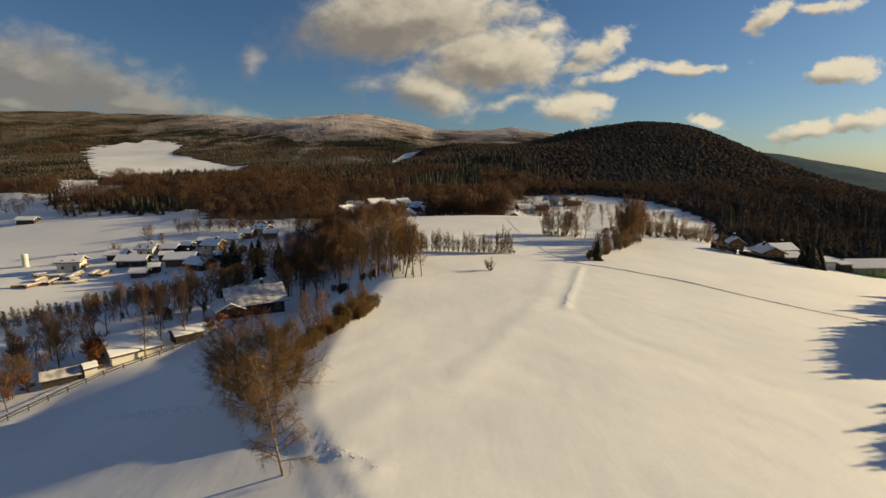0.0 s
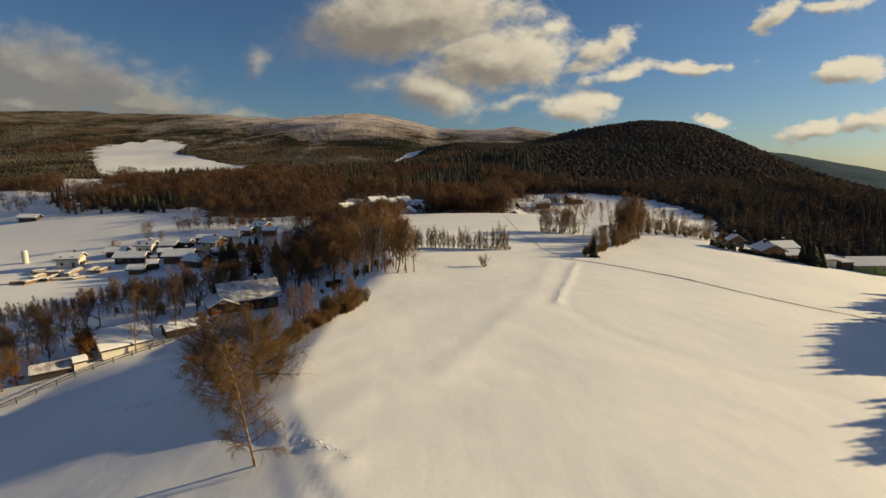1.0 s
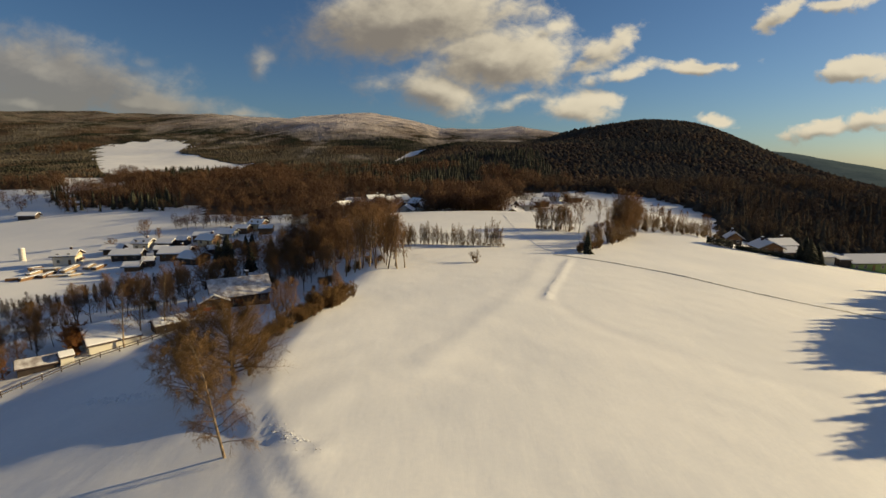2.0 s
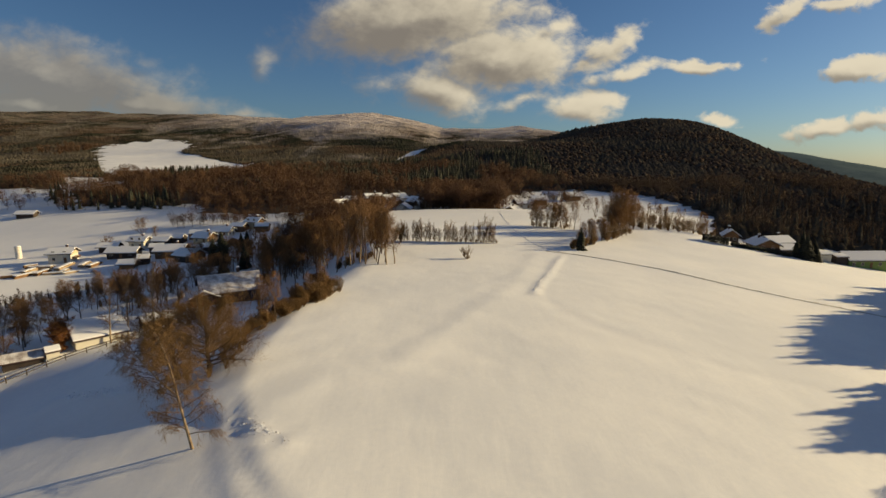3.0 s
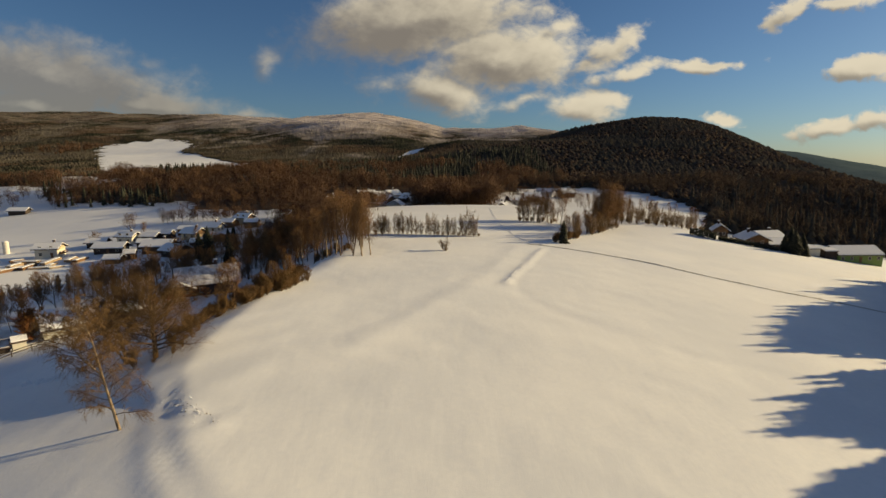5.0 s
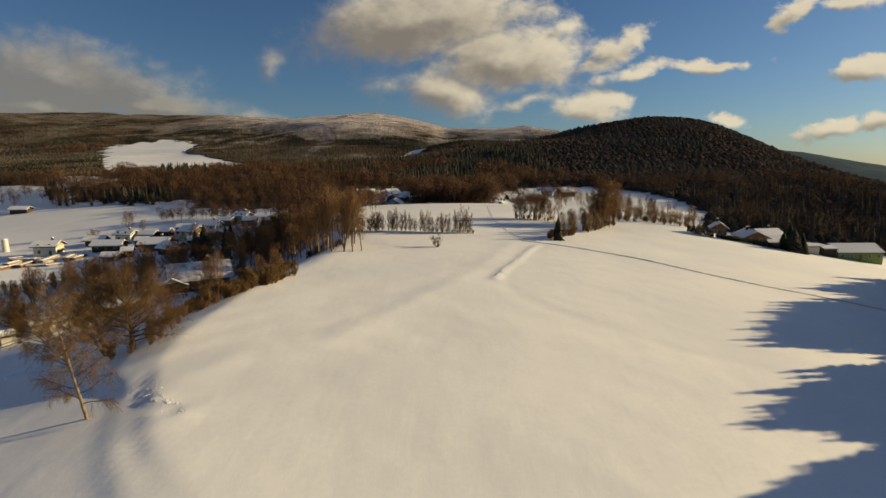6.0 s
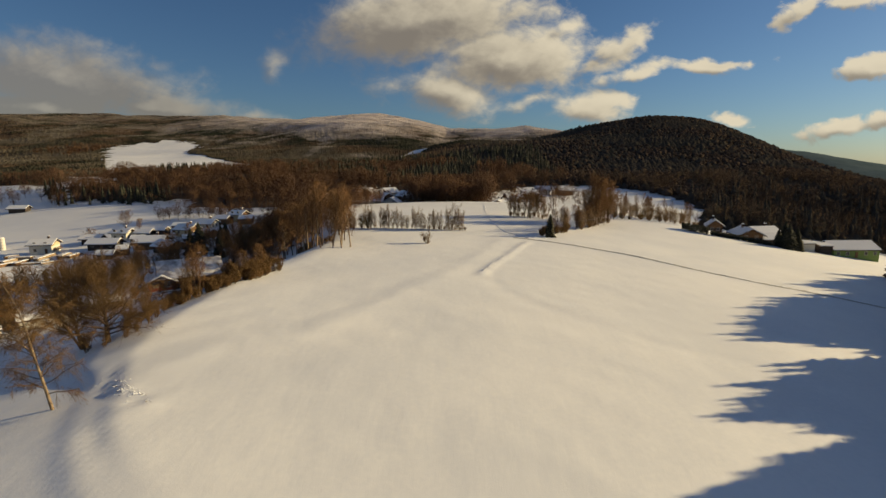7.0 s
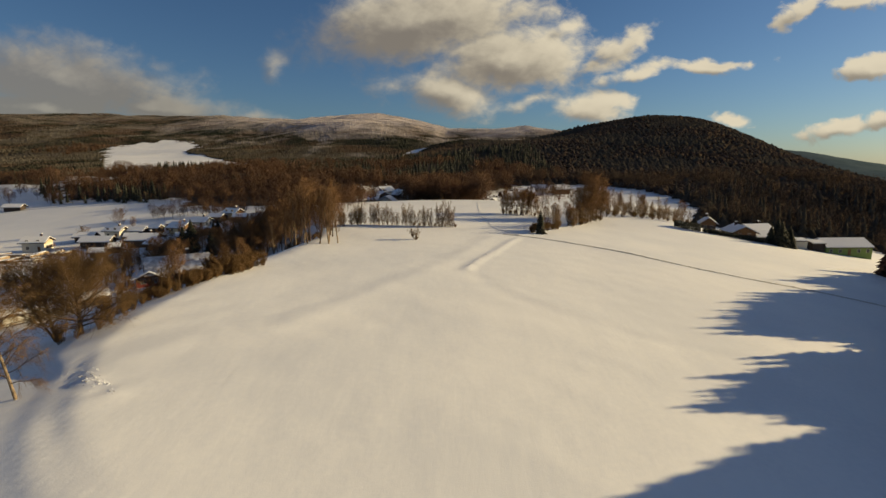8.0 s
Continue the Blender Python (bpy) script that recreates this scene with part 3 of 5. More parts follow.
def stems(list_, sides):
    """Stems as unbroken, tapering tubes, each with a pointed top."""
    runs = []
    for p, q, a_, b_ in list_:
        if runs and np.allclose(runs[-1][-1][0], p):
            runs[-1].append((q, b_))
        else:
            runs.append([(p, a_), (q, b_)])
    V, F = [], []
    ring = [(math.cos(2 * math.pi * k / sides), math.sin(2 * math.pi * k / sides)) for k in range(sides)]
    for run in runs:
        base = len(V)
        for k, (p, rad) in enumerate(run):
            d = unit(run[min(k + 1, len(run) - 1)][0] - run[max(k - 1, 0)][0])
            u = unit(np.cross(d, (1.0, 0.0, 0.0) if abs(d[0]) < 0.8 else (0.0, 1.0, 0.0)))
            w = np.cross(d, u)
            V += [p + rad * (c * u + s_ * w) for c, s_ in ring]
            if k:
                o = base + (k - 1) * sides
                for j in range(sides):
                    n = (j + 1) % sides
                    F += [(o + j, o + n, o + sides + n), (o + j, o + sides + n, o + sides + j)]
        tip = len(V)
        V.append(run[-1][0] + d * run[-1][1])
        o = tip - sides
        F += [(o + j, o + (j + 1) % sides, tip) for j in range(sides)]
    return np.array(V), np.array(F)


def tree(name, label, seed, bark, crown, x, y, category="tree", group="", sink=0.0, apart=False, limb_bark=None, **how):
    """A tree > trunk, limbs, crown, standing on the snow."""
    trunk, limb, twig = grow(seed, **how)
    root = tagged(new(name), label, category, group)
    stem = hang("trunk", quick("trunk", *stems(trunk, 8 if apart else 5), bark), root)
    if how.get("stems", 1) > 1:
        tagged(stem, kind="stuff")
    if apart:
        n = how.get("joints", 4)
        for i in range(0, len(limb), n):
            hang("limb", quick("limb", *stems(limb[i:i + n], 5), limb_bark or bark), root)
    else:
        tagged(hang("branchwork", quick("branchwork", *stems(limb, 3), bark), root), kind="stuff")
    tagged(hang("crown", quick("crown", *spikes(*(np.array([t[k] for t in twig]) for k in range(3))), crown), root), kind="stuff")
    root.matrix_basis = pose(x, y, at_ground(x, y) - sink)
    return root


def again(ob, x, y, size=1.0, turn=0.0, stretch=1.0, label=""):
    """Another one of a kind at a place of the plan."""
    m = Matrix.LocRotScale((x, y, at_ground(x, y)), Euler((0, 0, radians(turn))), (size, size, size * stretch))
    c = copy_thing(ob, m)
    if label:
        tagged(c, label)
    return c


def spruce_mesh(seed, tall, wide, whorls, boughs):
    """A spruce crown: whorls of drooping, pointed boughs, each a thick folded blade with side shoots."""
    r = np.random.default_rng(seed)
    V, F = [], []
    for w in range(whorls):
        t = w / (whorls - 1)
        z = tall * (0.10 + 0.88 * t)
        reach = wide * (1 - t) ** 0.8 * r.uniform(0.9, 1.1) + 0.22
        for b in range(max(4, int(boughs * (1 - 0.5 * t)))):
            a = b * 2 * math.pi / max(4, int(boughs * (1 - 0.5 * t))) + w * 1.3 + r.uniform(-0.25, 0.25)
            c, s = math.cos(a), math.sin(a)
            L = reach * r.uniform(0.6, 1.2)
            h = tall / whorls * 1.5
            half = L * r.uniform(0.22, 0.36) + 0.08
            drop = L * r.uniform(0.22, 0.42)
            loc = [(0, 0, 0.10 * h), (L * 0.55, half, -drop * 0.5 - h * 0.25), (L * 0.55, -half, -drop * 0.5 - h * 0.25), (L * 0.6, 0, -drop * 0.35 + h * 0.25), (L, 0, -drop), (0, 0, -h * 0.6)]
            n = len(V)
            for px, py, pz in loc:
                V.append((px * c - py * s, px * s + py * c, z + pz))
            F += [(n, n + 1, n + 3), (n, n + 3, n + 2), (n + 1, n + 4, n + 3), (n + 2, n + 3, n + 4), (n + 5, n + 4, n + 1), (n + 5, n + 2, n + 4), (n, n + 5, n + 1), (n, n + 2, n + 5)]
    return np.array(V), np.array(F)


def spruce(name, label, seed, x, y, tall, wide, whorls=16, boughs=9, mat=None, group=""):
    root = tagged(new(name), label, "tree", group)
    hang("trunk", quick("trunk", *tubes([(0, 0, -0.5)], [(0, 0, tall * 0.97)], [tall * 0.014], [0.02], 7), BARK), root)
    hang("crown", quick("crown", *spruce_mesh(seed, tall, wide, whorls, boughs), mat or SPRUCE), root)
    root.matrix_basis = pose(x, y, at_ground(x, y))
    return root


# birch and broadleaf group at the shoulder of the field
tree("birch_tree", "bare silver birch with a forked white trunk and drooping twigs", 11, BIRCH_BARK, GOLDTWIGS, -14.7, 41.7, apart=True, limb_bark=BARK, tall=12.2, spread=3.2, thick=0.15,
     limbs=36, twigs=13, fork=0.42, fork_to=172, low=0.14, fine=17, droop=0.7, up=0.7, lean=(-0.20, -0.02), twig_r=0.0062, bends=2, joints=6)
tree("broadleaf_tree", "bare broadleaf tree with a wide, dense brown crown", 12, BARK, GOLDTWIGS, -20.2, 56.2, apart=True, tall=7.6, spread=5.4, thick=0.30,
     limbs=54, twigs=15, low=0.16, fine=15, up=0.42, twig_r=0.0070, bends=2, joints=6)
tree("broadleaf_tree", "bare many-stemmed broadleaf tree with a loose brown crown", 13, BARK, GOLDTWIGS, -25.4, 58.8, apart=True, tall=9.4, spread=4.8, thick=0.22,
     limbs=42, twigs=13, low=0.18, fine=12, up=0.6, lean=(-0.34, 0.0), twig_r=0.0068, stems=3, bends=2, joints=6)

# kinds of tree for the middle distance; the first of each stands at the far side of the field
GROUP = "trees at the edge of the field"
tall_a = tree("broadleaf_tree", "tall bare broadleaf tree with upright brown branches", 21, BARK, TWIGS, -14.0, 121.5, group=GROUP, tall=11.5, spread=3.4, thick=0.16,
              limbs=26, twigs=8, low=0.25, fine=8, up=1.4, twig_r=0.012)
tall_b = tree("broadleaf_tree", "tall bare broadleaf tree with a narrow brown crown", 22, BARK, TWIGS, -10.5, 119.0, group=GROUP, tall=11, spread=3.0, thick=0.14,
              limbs=24, twigs=8, low=0.25, fine=8, up=1.6, twig_r=0.012, stems=2)
birch_b = tree("birch_tree", "slender bare birch with a pale trunk", 23, BIRCH_BARK, TWIGS, -5.3, 114.5, group=GROUP, tall=11, spread=2.4, thick=0.17,
               limbs=24, twigs=8, low=0.22, fine=6, up=1.3, droop=0.35, twig_r=0.012)
round_c = tree("broadleaf_tree", "bare broadleaf tree with a rounded brown crown", 24, BARK, TWIGS, -22.0, 131.0, group=GROUP, tall=9.5, spread=4.0, thick=0.17,
               limbs=28, twigs=9, low=0.2, fine=8, up=0.95, twig_r=0.016)
BACK = "trees round the hamlet and the village"
back_a = tree("broadleaf_tree", "bare brown tree between the houses", 29, BARK, TWIGS, -8.0, 272.0, group=BACK, tall=13, spread=3.6, thick=0.20,
              limbs=16, twigs=6, low=0.22, fine=4, up=1.5, twig_r=0.042, joints=3)
back_b = tree("broadleaf_tree", "bare rounded tree between the houses", 30, BARK, TWIGS, -50.0, 165.0, group=BACK, tall=10, spread=4.0, thick=0.18,
              limbs=16, twigs=6, low=0.2, fine=5, up=1.0, twig_r=0.034, joints=3)
sapling = tree("young_tree", "thin bare young tree in a row on the snow", 25, PALETWIGS, PALETWIGS, 20.0, 147.0, group="row of young trees", tall=6.0, spread=1.5, thick=0.05,
               limbs=14, twigs=6, low=0.10, fine=6, up=2.4, twig_r=0.007, stems=2, joints=3)
tree("shrub", "lone bare shrub fanning out of the snow", 36, PALETWIGS, PALETWIGS, 11.6, 122.8, category="shrub", tall=3.6, spread=0.9, thick=0.035,
     limbs=12, twigs=6, low=0.02, fine=6, up=1.6, twig_r=0.008, stems=18, joints=3, splay=2.4)
shrub = tree("shrub", "bare many-stemmed brown shrub in the snow", 26, GOLDTWIGS, GOLDTWIGS, -19.6, 71.5, category="shrub", tall=4.6, spread=1.5, thick=0.045,
             limbs=8, twigs=7, low=0.08, fine=8, up=2.8, twig_r=0.010, stems=11, joints=3)
bramble = tree("shrub", "low dense brown shrub in the hedge", 27, GOLDTWIGS, GOLDTWIGS, -13.4, 88.6, category="shrub", group="hedge along the field", tall=2.4, spread=1.3, thick=0.03,
               limbs=10, twigs=8, low=0.05, fine=13, up=1.6, twig_r=0.0058, stems=10, joints=3)

rng = np.random.default_rng(5)
# hedge on the shoulder of the field
HEDGE_LINE = [(-22.0, 66.0), (-19.0, 72.5), (-16.5, 78.0), (-14.0, 84.0), (-12.0, 90.0)]
for i in range(90):
    t = rng.uniform(0, len(HEDGE_LINE) - 1.001)
    j = int(t)
    x = HEDGE_LINE[j][0] + (HEDGE_LINE[j + 1][0] - HEDGE_LINE[j][0]) * (t - j) + rng.uniform(-2.4, 0.5)
    y = HEDGE_LINE[j][1] + (HEDGE_LINE[j + 1][1] - HEDGE_LINE[j][1]) * (t - j) + rng.uniform(-1, 1)
    again((bramble, shrub, shrub)[i % 3], x, y, rng.uniform(0.7, 1.15) * (1.15 if y > 80 else 0.85) * (0.62 if i % 3 else 1.0), rng.uniform(0, 360), rng.uniform(0.7, 1.1))
for x, y, s in ((-18.4, 73.2, 0.66), (-22.5, 79.0, 0.6), (-15.0, 86.5, 0.5), (-16.5, 84.0, 0.45), (-24.0, 70.0, 0.5)):
    again(tall_b, x, y, s, rng.uniform(0, 360))

for x, y, s in ((-18.4, 56.6, 0.55), (-18.6, 61.5, 0.6), (-18.4, 58.6, 0.7), (-19.6, 54.8, 0.45), (-20.6, 60.4, 0.75), (-19.4, 64.0, 0.55), (-22.4, 55.6, 0.5), (-23.6, 57.6, 0.6)):
    again(shrub, x, y, s, rng.uniform(0, 360), 0.9)

# grove beyond the hedge: birches in front, a dense brown wood behind
for i in range(46):
    v = rng.uniform(0, 1) ** 0.8
    x, y = -9 - 36 * v + rng.uniform(-7, 3), 119 + 46 * v + rng.uniform(-3, 14)
    again((tall_a, tall_b, round_c, tall_a)[rng.integers(0, 4)], x, y, rng.uniform(0.85, 1.12), rng.uniform(0, 360), rng.uniform(0.9, 1.1))
for x, y, s in ((-7.6, 115.4, 1.05), (-9.8, 116.0, 0.8), (-12.2, 116.2, 1.1), (-14.0, 117.4, 1.12), (-16.8, 119.5, 1.08), (-18.0, 119.8, 0.9), (-21.0, 123.5, 1.0), (-25.0, 127.0, 0.9), (-28.0, 130.0, 0.8)):
    again((birch_b, birch_b, tall_a)[rng.integers(0, 3)], x, y, s * 1.1, rng.uniform(0, 360))
for x, y, s in ((-23.0, 133.5, 1.1), (-16.3, 120.5, 1.2), (-11.8, 113.2, 1.2), (-9.1, 112.8, 1.1), (-7.0, 113.2, 1.15), (-10.0, 126.0, 1.15)):
    again((birch_b, tall_a, tall_b)[rng.integers(0, 3)], x, y, s, rng.uniform(0, 360))
for i in range(16):
    v = rng.uniform(0, 1)
    again(bramble, -8 - 24 * v + rng.uniform(-2, 2), 117 + 15 * v + rng.uniform(-1, 3), rng.uniform(0.5, 0.9), rng.uniform(0, 360))

# row of young trees
for i in range(56):
    v = i / 55
    again(sapling, -7.0 + 27.0 * v + rng.uniform(-0.4, 0.4), 145 + 2.2 * v + rng.uniform(-0.8, 1.4), rng.uniform(0.62, 1.05), rng.uniform(0, 360), rng.uniform(0.85, 1.2))
for i in range(20):
    again((sapling, sapling, shrub)[i % 3], -16 + 10 * i / 19 + rng.uniform(-0.6, 0.6), 141 + 4 * i / 19 + rng.uniform(-1, 2), rng.uniform(0.6, 1.0), rng.uniform(0, 360))
for x, y, s in ((16.8, 147.0, 1.45), (-1.0, 146.5, 1.15), (18.6, 147.8, 1.2), (6.5, 147.0, 1.1)):
    again(sapling, x, y, s, rng.uniform(0, 360))
for i in range(9):
    again(bramble, 9.0 + 12.0 * i / 8, 147.0 + rng.uniform(-0.4, 0.4), rng.uniform(0.3, 0.45), rng.uniform(0, 360))

# clump on the crest path
for i in range(15):
    again((tall_b, birch_b, tall_a)[i % 3], 37.8 + 14.0 * i / 14 + rng.uniform(-0.5, 0.5), 186 + rng.uniform(-3, 5), rng.uniform(0.66, 0.86), rng.uniform(0, 360))
for i in range(14):
    again(sapling, 38 + 13.5 * i / 13, 186 + rng.uniform(-2.5, 4), rng.uniform(0.8, 1.2), rng.uniform(0, 360))
for i in range(7):
    again(bramble, 38 + 13.5 * i / 6, 186 + rng.uniform(-2.5, 4), rng.uniform(0.5, 0.7), rng.uniform(0, 360))

# hedge line towards the houses
spruce("spruce_tree", "small dark spruce in the hedge", 31, 45.0, 144.0, 6.5, 1.7, 12, 8)
for i in range(64):
    v = rng.uniform(0, 1)
    x, y = 41.5 + 31 * v + rng.uniform(-1.0, 1.0), 141.5 + 40 * v + rng.uniform(-0.5, 2.5)
    again((bramble, sapling, sapling, sapling)[rng.integers(0, 4)], x, y, rng.uniform(0.7, 1.05), rng.uniform(0, 360))
for i in range(9):
    v = rng.uniform(0.15, 0.75)
    again(tall_b, 42.5 + 31 * v, 144.5 + 40 * v + rng.uniform(0, 3), rng.uniform(0.5, 0.75), rng.uniform(0, 360))
for i in range(12):
    again((tall_a, round_c, round_c)[i % 3], 62 + 14 * (i / 11) + rng.uniform(-1, 1), 170 + 18 * (i / 11) + rng.uniform(-1, 5), (0.7, 1.1, 0.95, 1.4, 1.25, 1.5, 1.1, 1.4, 0.95, 1.2, 0.8, 0.9)[i], rng.uniform(0, 360), 1.0)
for i in range(90):
    v = rng.uniform(0, 1)
    again(sapling, 72 + 36 * v + rng.uniform(-2, 2), 207 - 14 * v + rng.uniform(-5, 20), rng.uniform(0.6, 1.1), rng.uniform(0, 360))
for i in range(34):
    again((tall_b, birch_b, sapling)[i % 3], rng.uniform(80, 118), rng.uniform(212, 262), rng.uniform(0.5, 0.8) * (1.4 if i % 3 == 2 else 1.0), rng.uniform(0, 360))
for i in range(90):
    v = rng.uniform(0, 1)
    again((sapling, sapling, bramble)[i % 3], 68 + 38 * v + rng.uniform(-2, 2), 200 - 6 * v + rng.uniform(-8, 10), rng.uniform(0.5, 0.9), rng.uniform(0, 360))


# ---- woods ----
def scatter(x0, x1, y0, y1, step, seed):
    r = np.random.default_rng(seed)
    gx, gy = np.meshgrid(np.arange(x0, x1, step), np.arange(y0, y1, step))
    x = gx.ravel() + r.uniform(-0.5, 0.5, gx.size) * step
    y = gy.ravel() + r.uniform(-0.5, 0.5, gx.size) * step
    return x, y, r


def plant(name, x, y, moulds, sizes, r, mat, label, sink=0.3):
    """Many trees of a few moulds as one wood."""
    z = surface(x, y) - sink
    which = r.integers(0, len(moulds), len(x))
    turn = r.uniform(0, 2 * np.pi, len(x))
    V, F, n = [], [], 0
    for k, (mv, mf) in enumerate(moulds):
        pick = which == k
        c, s, g = np.cos(turn[pick])[:, None], np.sin(turn[pick])[:, None], sizes[pick][:, None]
        wide = g * r.uniform(0.85, 1.2, (len(g), 1))
        vx = (mv[None, :, 0] * c - mv[None, :, 1] * s) * wide + x[pick][:, None]
        vy = (mv[None, :, 0] * s + mv[None, :, 1] * c) * wide + y[pick][:, None]
        vz = mv[None, :, 2] * g + z[pick][:, None]
        V.append(np.stack([vx, vy, vz], 2).reshape(-1, 3))
        F.append((mf[None] + (np.arange(len(g)) * len(mv))[:, None, None]).reshape(-1, mf.shape[1]) + n)
        n += len(V[-1])
    tagged(new(name, quick(name, np.concatenate(V), np.concatenate(F), mat)), label, "wood", kind="stuff")


def bare_mould(seed, tall, wide, count, thick):
    """A bare broadleaf tree seen from afar: trunk, spreading limbs and many short twigs that fill a rounded, uneven crown."""
    r = np.random.default_rng(seed)
    p0, p1, r0 = [np.array([0, 0, -0.5])], [np.array([r.normal(0, 0.3), r.normal(0, 0.3), tall * 0.85])], [tall * 0.013]
    heart, half = np.array([0, 0, tall * 0.60]), np.array([wide, wide, tall * 0.40])
    lobes = r.normal(0, 1, (5, 3))
    for i in range(8):
        d = unit(np.array([math.cos(i * 2.4), math.sin(i * 2.4), r.uniform(0.2, 1.2)]))
        p0.append(np.array([0, 0, tall * r.uniform(0.2, 0.5)])), p1.append(heart + d * half * 0.8), r0.append(tall * 0.006)
    for i in range(count):
        d = unit(r.normal(0, 1, 3) + np.array([0, 0, 0.2]))
        bulge = 0.78 + 0.22 * max(float(d @ unit(v)) for v in lobes)
        b = heart + d * half * bulge * r.uniform(0.25, 0.95) ** 0.6
        way = unit(d * half / tall * 1.8 + r.normal(0, 0.45, 3) + np.array([0, 0, 0.35]))
        p0.append(b), p1.append(b + way * tall * r.uniform(0.07, 0.15)), r0.append(thick * r.uniform(0.7, 1.3))
    return spikes(np.array(p0), np.array(p1), np.array(r0))


def crown_mould(seed, tall, wide, twigs, thick):
    """A crown of a far wood: an uneven canopy with twigs standing out of it."""
    r = np.random.default_rng(seed)
    V = [(r.normal(0, 0.1) * wide, r.normal(0, 0.1) * wide, tall)]
    F = []
    for k, (up, out) in enumerate(((0.84, 0.55), (0.50, 1.0), (0.08, 0.72))):
        for i in range(7):
            a_ = 2 * math.pi * (i + 0.5 * k + r.uniform(-0.25, 0.25)) / 7
            g = wide * out * r.uniform(0.78, 1.18)
            V.append((g * math.cos(a_), g * math.sin(a_), tall * up * r.uniform(0.9, 1.08)))
    for i in range(7):
        j_ = (i + 1) % 7
        F.append((0, 1 + i, 1 + j_))
        for o in (1, 8):
            F += [(o + i, o + 7 + i, o + 7 + j_), (o + i, o + 7 + j_, o + j_)]
    V, F = np.array(V, float), np.array(F)
    if twigs:
        d = r.normal(0, 1, (twigs, 3)) + np.array([0, 0, 0.6])
        d /= np.linalg.norm(d, axis=1, keepdims=True)
        b = np.array([0, 0, tall * 0.5]) + d * np.array([wide, wide, tall * 0.5]) * 0.72
        tv, tf = spikes(b, b + d * tall * r.uniform(0.14, 0.26, (twigs, 1)), np.full(twigs, thick))
        V, F = np.concatenate([V, tv]), np.concatenate([F, tf + len(V)])
    return V, F


def spruce_mould(seed, tall, wide, tiers, points):
    """A spruce seen from afar: ragged tiers of pointed boughs."""
    r = np.random.default_rng(seed)
    V, F = [], []
    for k in range(tiers):
        t = k / tiers
        top, base, rad = tall * (t + 1.55 / tiers if k < tiers - 1 else 1.0), tall * (0.07 + 0.93 * t), wide * (1 - t) ** 0.9
        n = len(V)
        V.append((0, 0, min(top, tall)))
        for i in range(points):
            a = 2 * math.pi * (i + r.uniform(-0.25, 0.25)) / points + k
            g = rad * (r.uniform(0.9, 1.15) if i % 2 else r.uniform(0.65, 0.85))
            V.append((g * math.cos(a), g * math.sin(a), base - (0.05 * tall if i % 2 else -0.02 * tall)))
        F += [(n, n + 1 + i, n + 1 + (i + 1) % points) for i in range(points)]
    return np.array(V, float), np.array(F)


BARE = [bare_mould(s, 14, 3.6, 72, 0.14) for s in (41, 42, 43, 44)]
BARE_WOOD = [bare_mould(s, 14, 4.3, 112, 0.14) for s in (141, 142, 143, 144)]
BARE_HILL = [crown_mould(s, 7.4, 4.6, 5, 0.25) for s in (145, 146, 147)]
BARE_FINE = [bare_mould(s, 12, 3.5, 190, 0.09) for s in (45, 46, 47, 48)]
PINE = [spruce_mould(s, 15, 2.7, 5, 10) for s in (51, 52, 53)]
PINE_FAR = [spruce_mould(s, 5.6, 5.0, 2, 9) for s in (61, 62, 63)]
CLUMP_FAR = [spruce_mould(s, 4.2, 5.6, 1, 7) for s in (71, 72, 73)]

# brown wood above the village field and across the valley
x, y, r = scatter(-520, 110, 240, 640, 6.3, 81)
brown = value_noise(x / 45, y / 45, 21) + np.where(y < 400, 0.6, 0.1) - 0.5 * (x > 0)
ok = wooded(x, y) & (brown > -0.05) & (y < 560) & (np.abs(x) < 0.95 * y + 60) & ((y < 420) | (r.uniform(0, 1, len(x)) < 0.6))
plant("broadleaf_wood", x[ok], y[ok], BARE_WOOD, r.uniform(0.6, 1.0, ok.sum()) * (1 + 0.25 * value_noise(x[ok] / 25, y[ok] / 25, 24)) * np.where(wooded(x[ok], y[ok] - 12), 1.0, 0.62), r, WOODTWIGS, "bare brown broadleaf wood above the snowy fields")
ok = wooded(x, y) & (brown <= 0.1) & (y < 640) & (np.abs(x) < 0.95 * y + 60)
plant("spruce_wood", x[ok], y[ok], PINE, r.uniform(0.5, 0.85, ok.sum()), r, SPRUCE, "dark spruces mixed into the wood across the valley")
# dark spruces at the end of the brown wood
x, y, r = scatter(-300, -190, 300, 345, 6.0, 87)
ok = wooded(x, y) & (r.uniform(0, 1, len(x)) < 0.5)
plant("spruce_wood", x[ok], y[ok], PINE, r.uniform(0.4, 0.8, ok.sum()), r, SPRUCE, "dark spruces at the end of the brown wood")
# the wooded hill and the valley behind
x, y, r = scatter(-700, 900, 195, 1300, 4.6, 82)
ok = wooded(x, y) & ((x > 60) | (y > 600)) & ~((x < 0) & (y < 640)) & (np.abs(x) < 0.95 * y + 60)
ok &= (y < 1010) | (x < 120)
ok &= (y < 700) | (r.uniform(0, 1, len(x)) < 0.62)
leafy = (value_noise(x / 55, y / 55, 26) + r.uniform(-0.6, 0.6, len(x)) > 0.15) & (y > 330) & (y < 900) & (x > 20)
foot = ok & (x < 25) & (y > 600)
plant("mountain_forest", x[foot], y[foot], PINE_FAR, r.uniform(0.5, 0.9, foot.sum()), r, FROST, "mixed grey-brown forest at the foot of the range")
ok &= ~foot
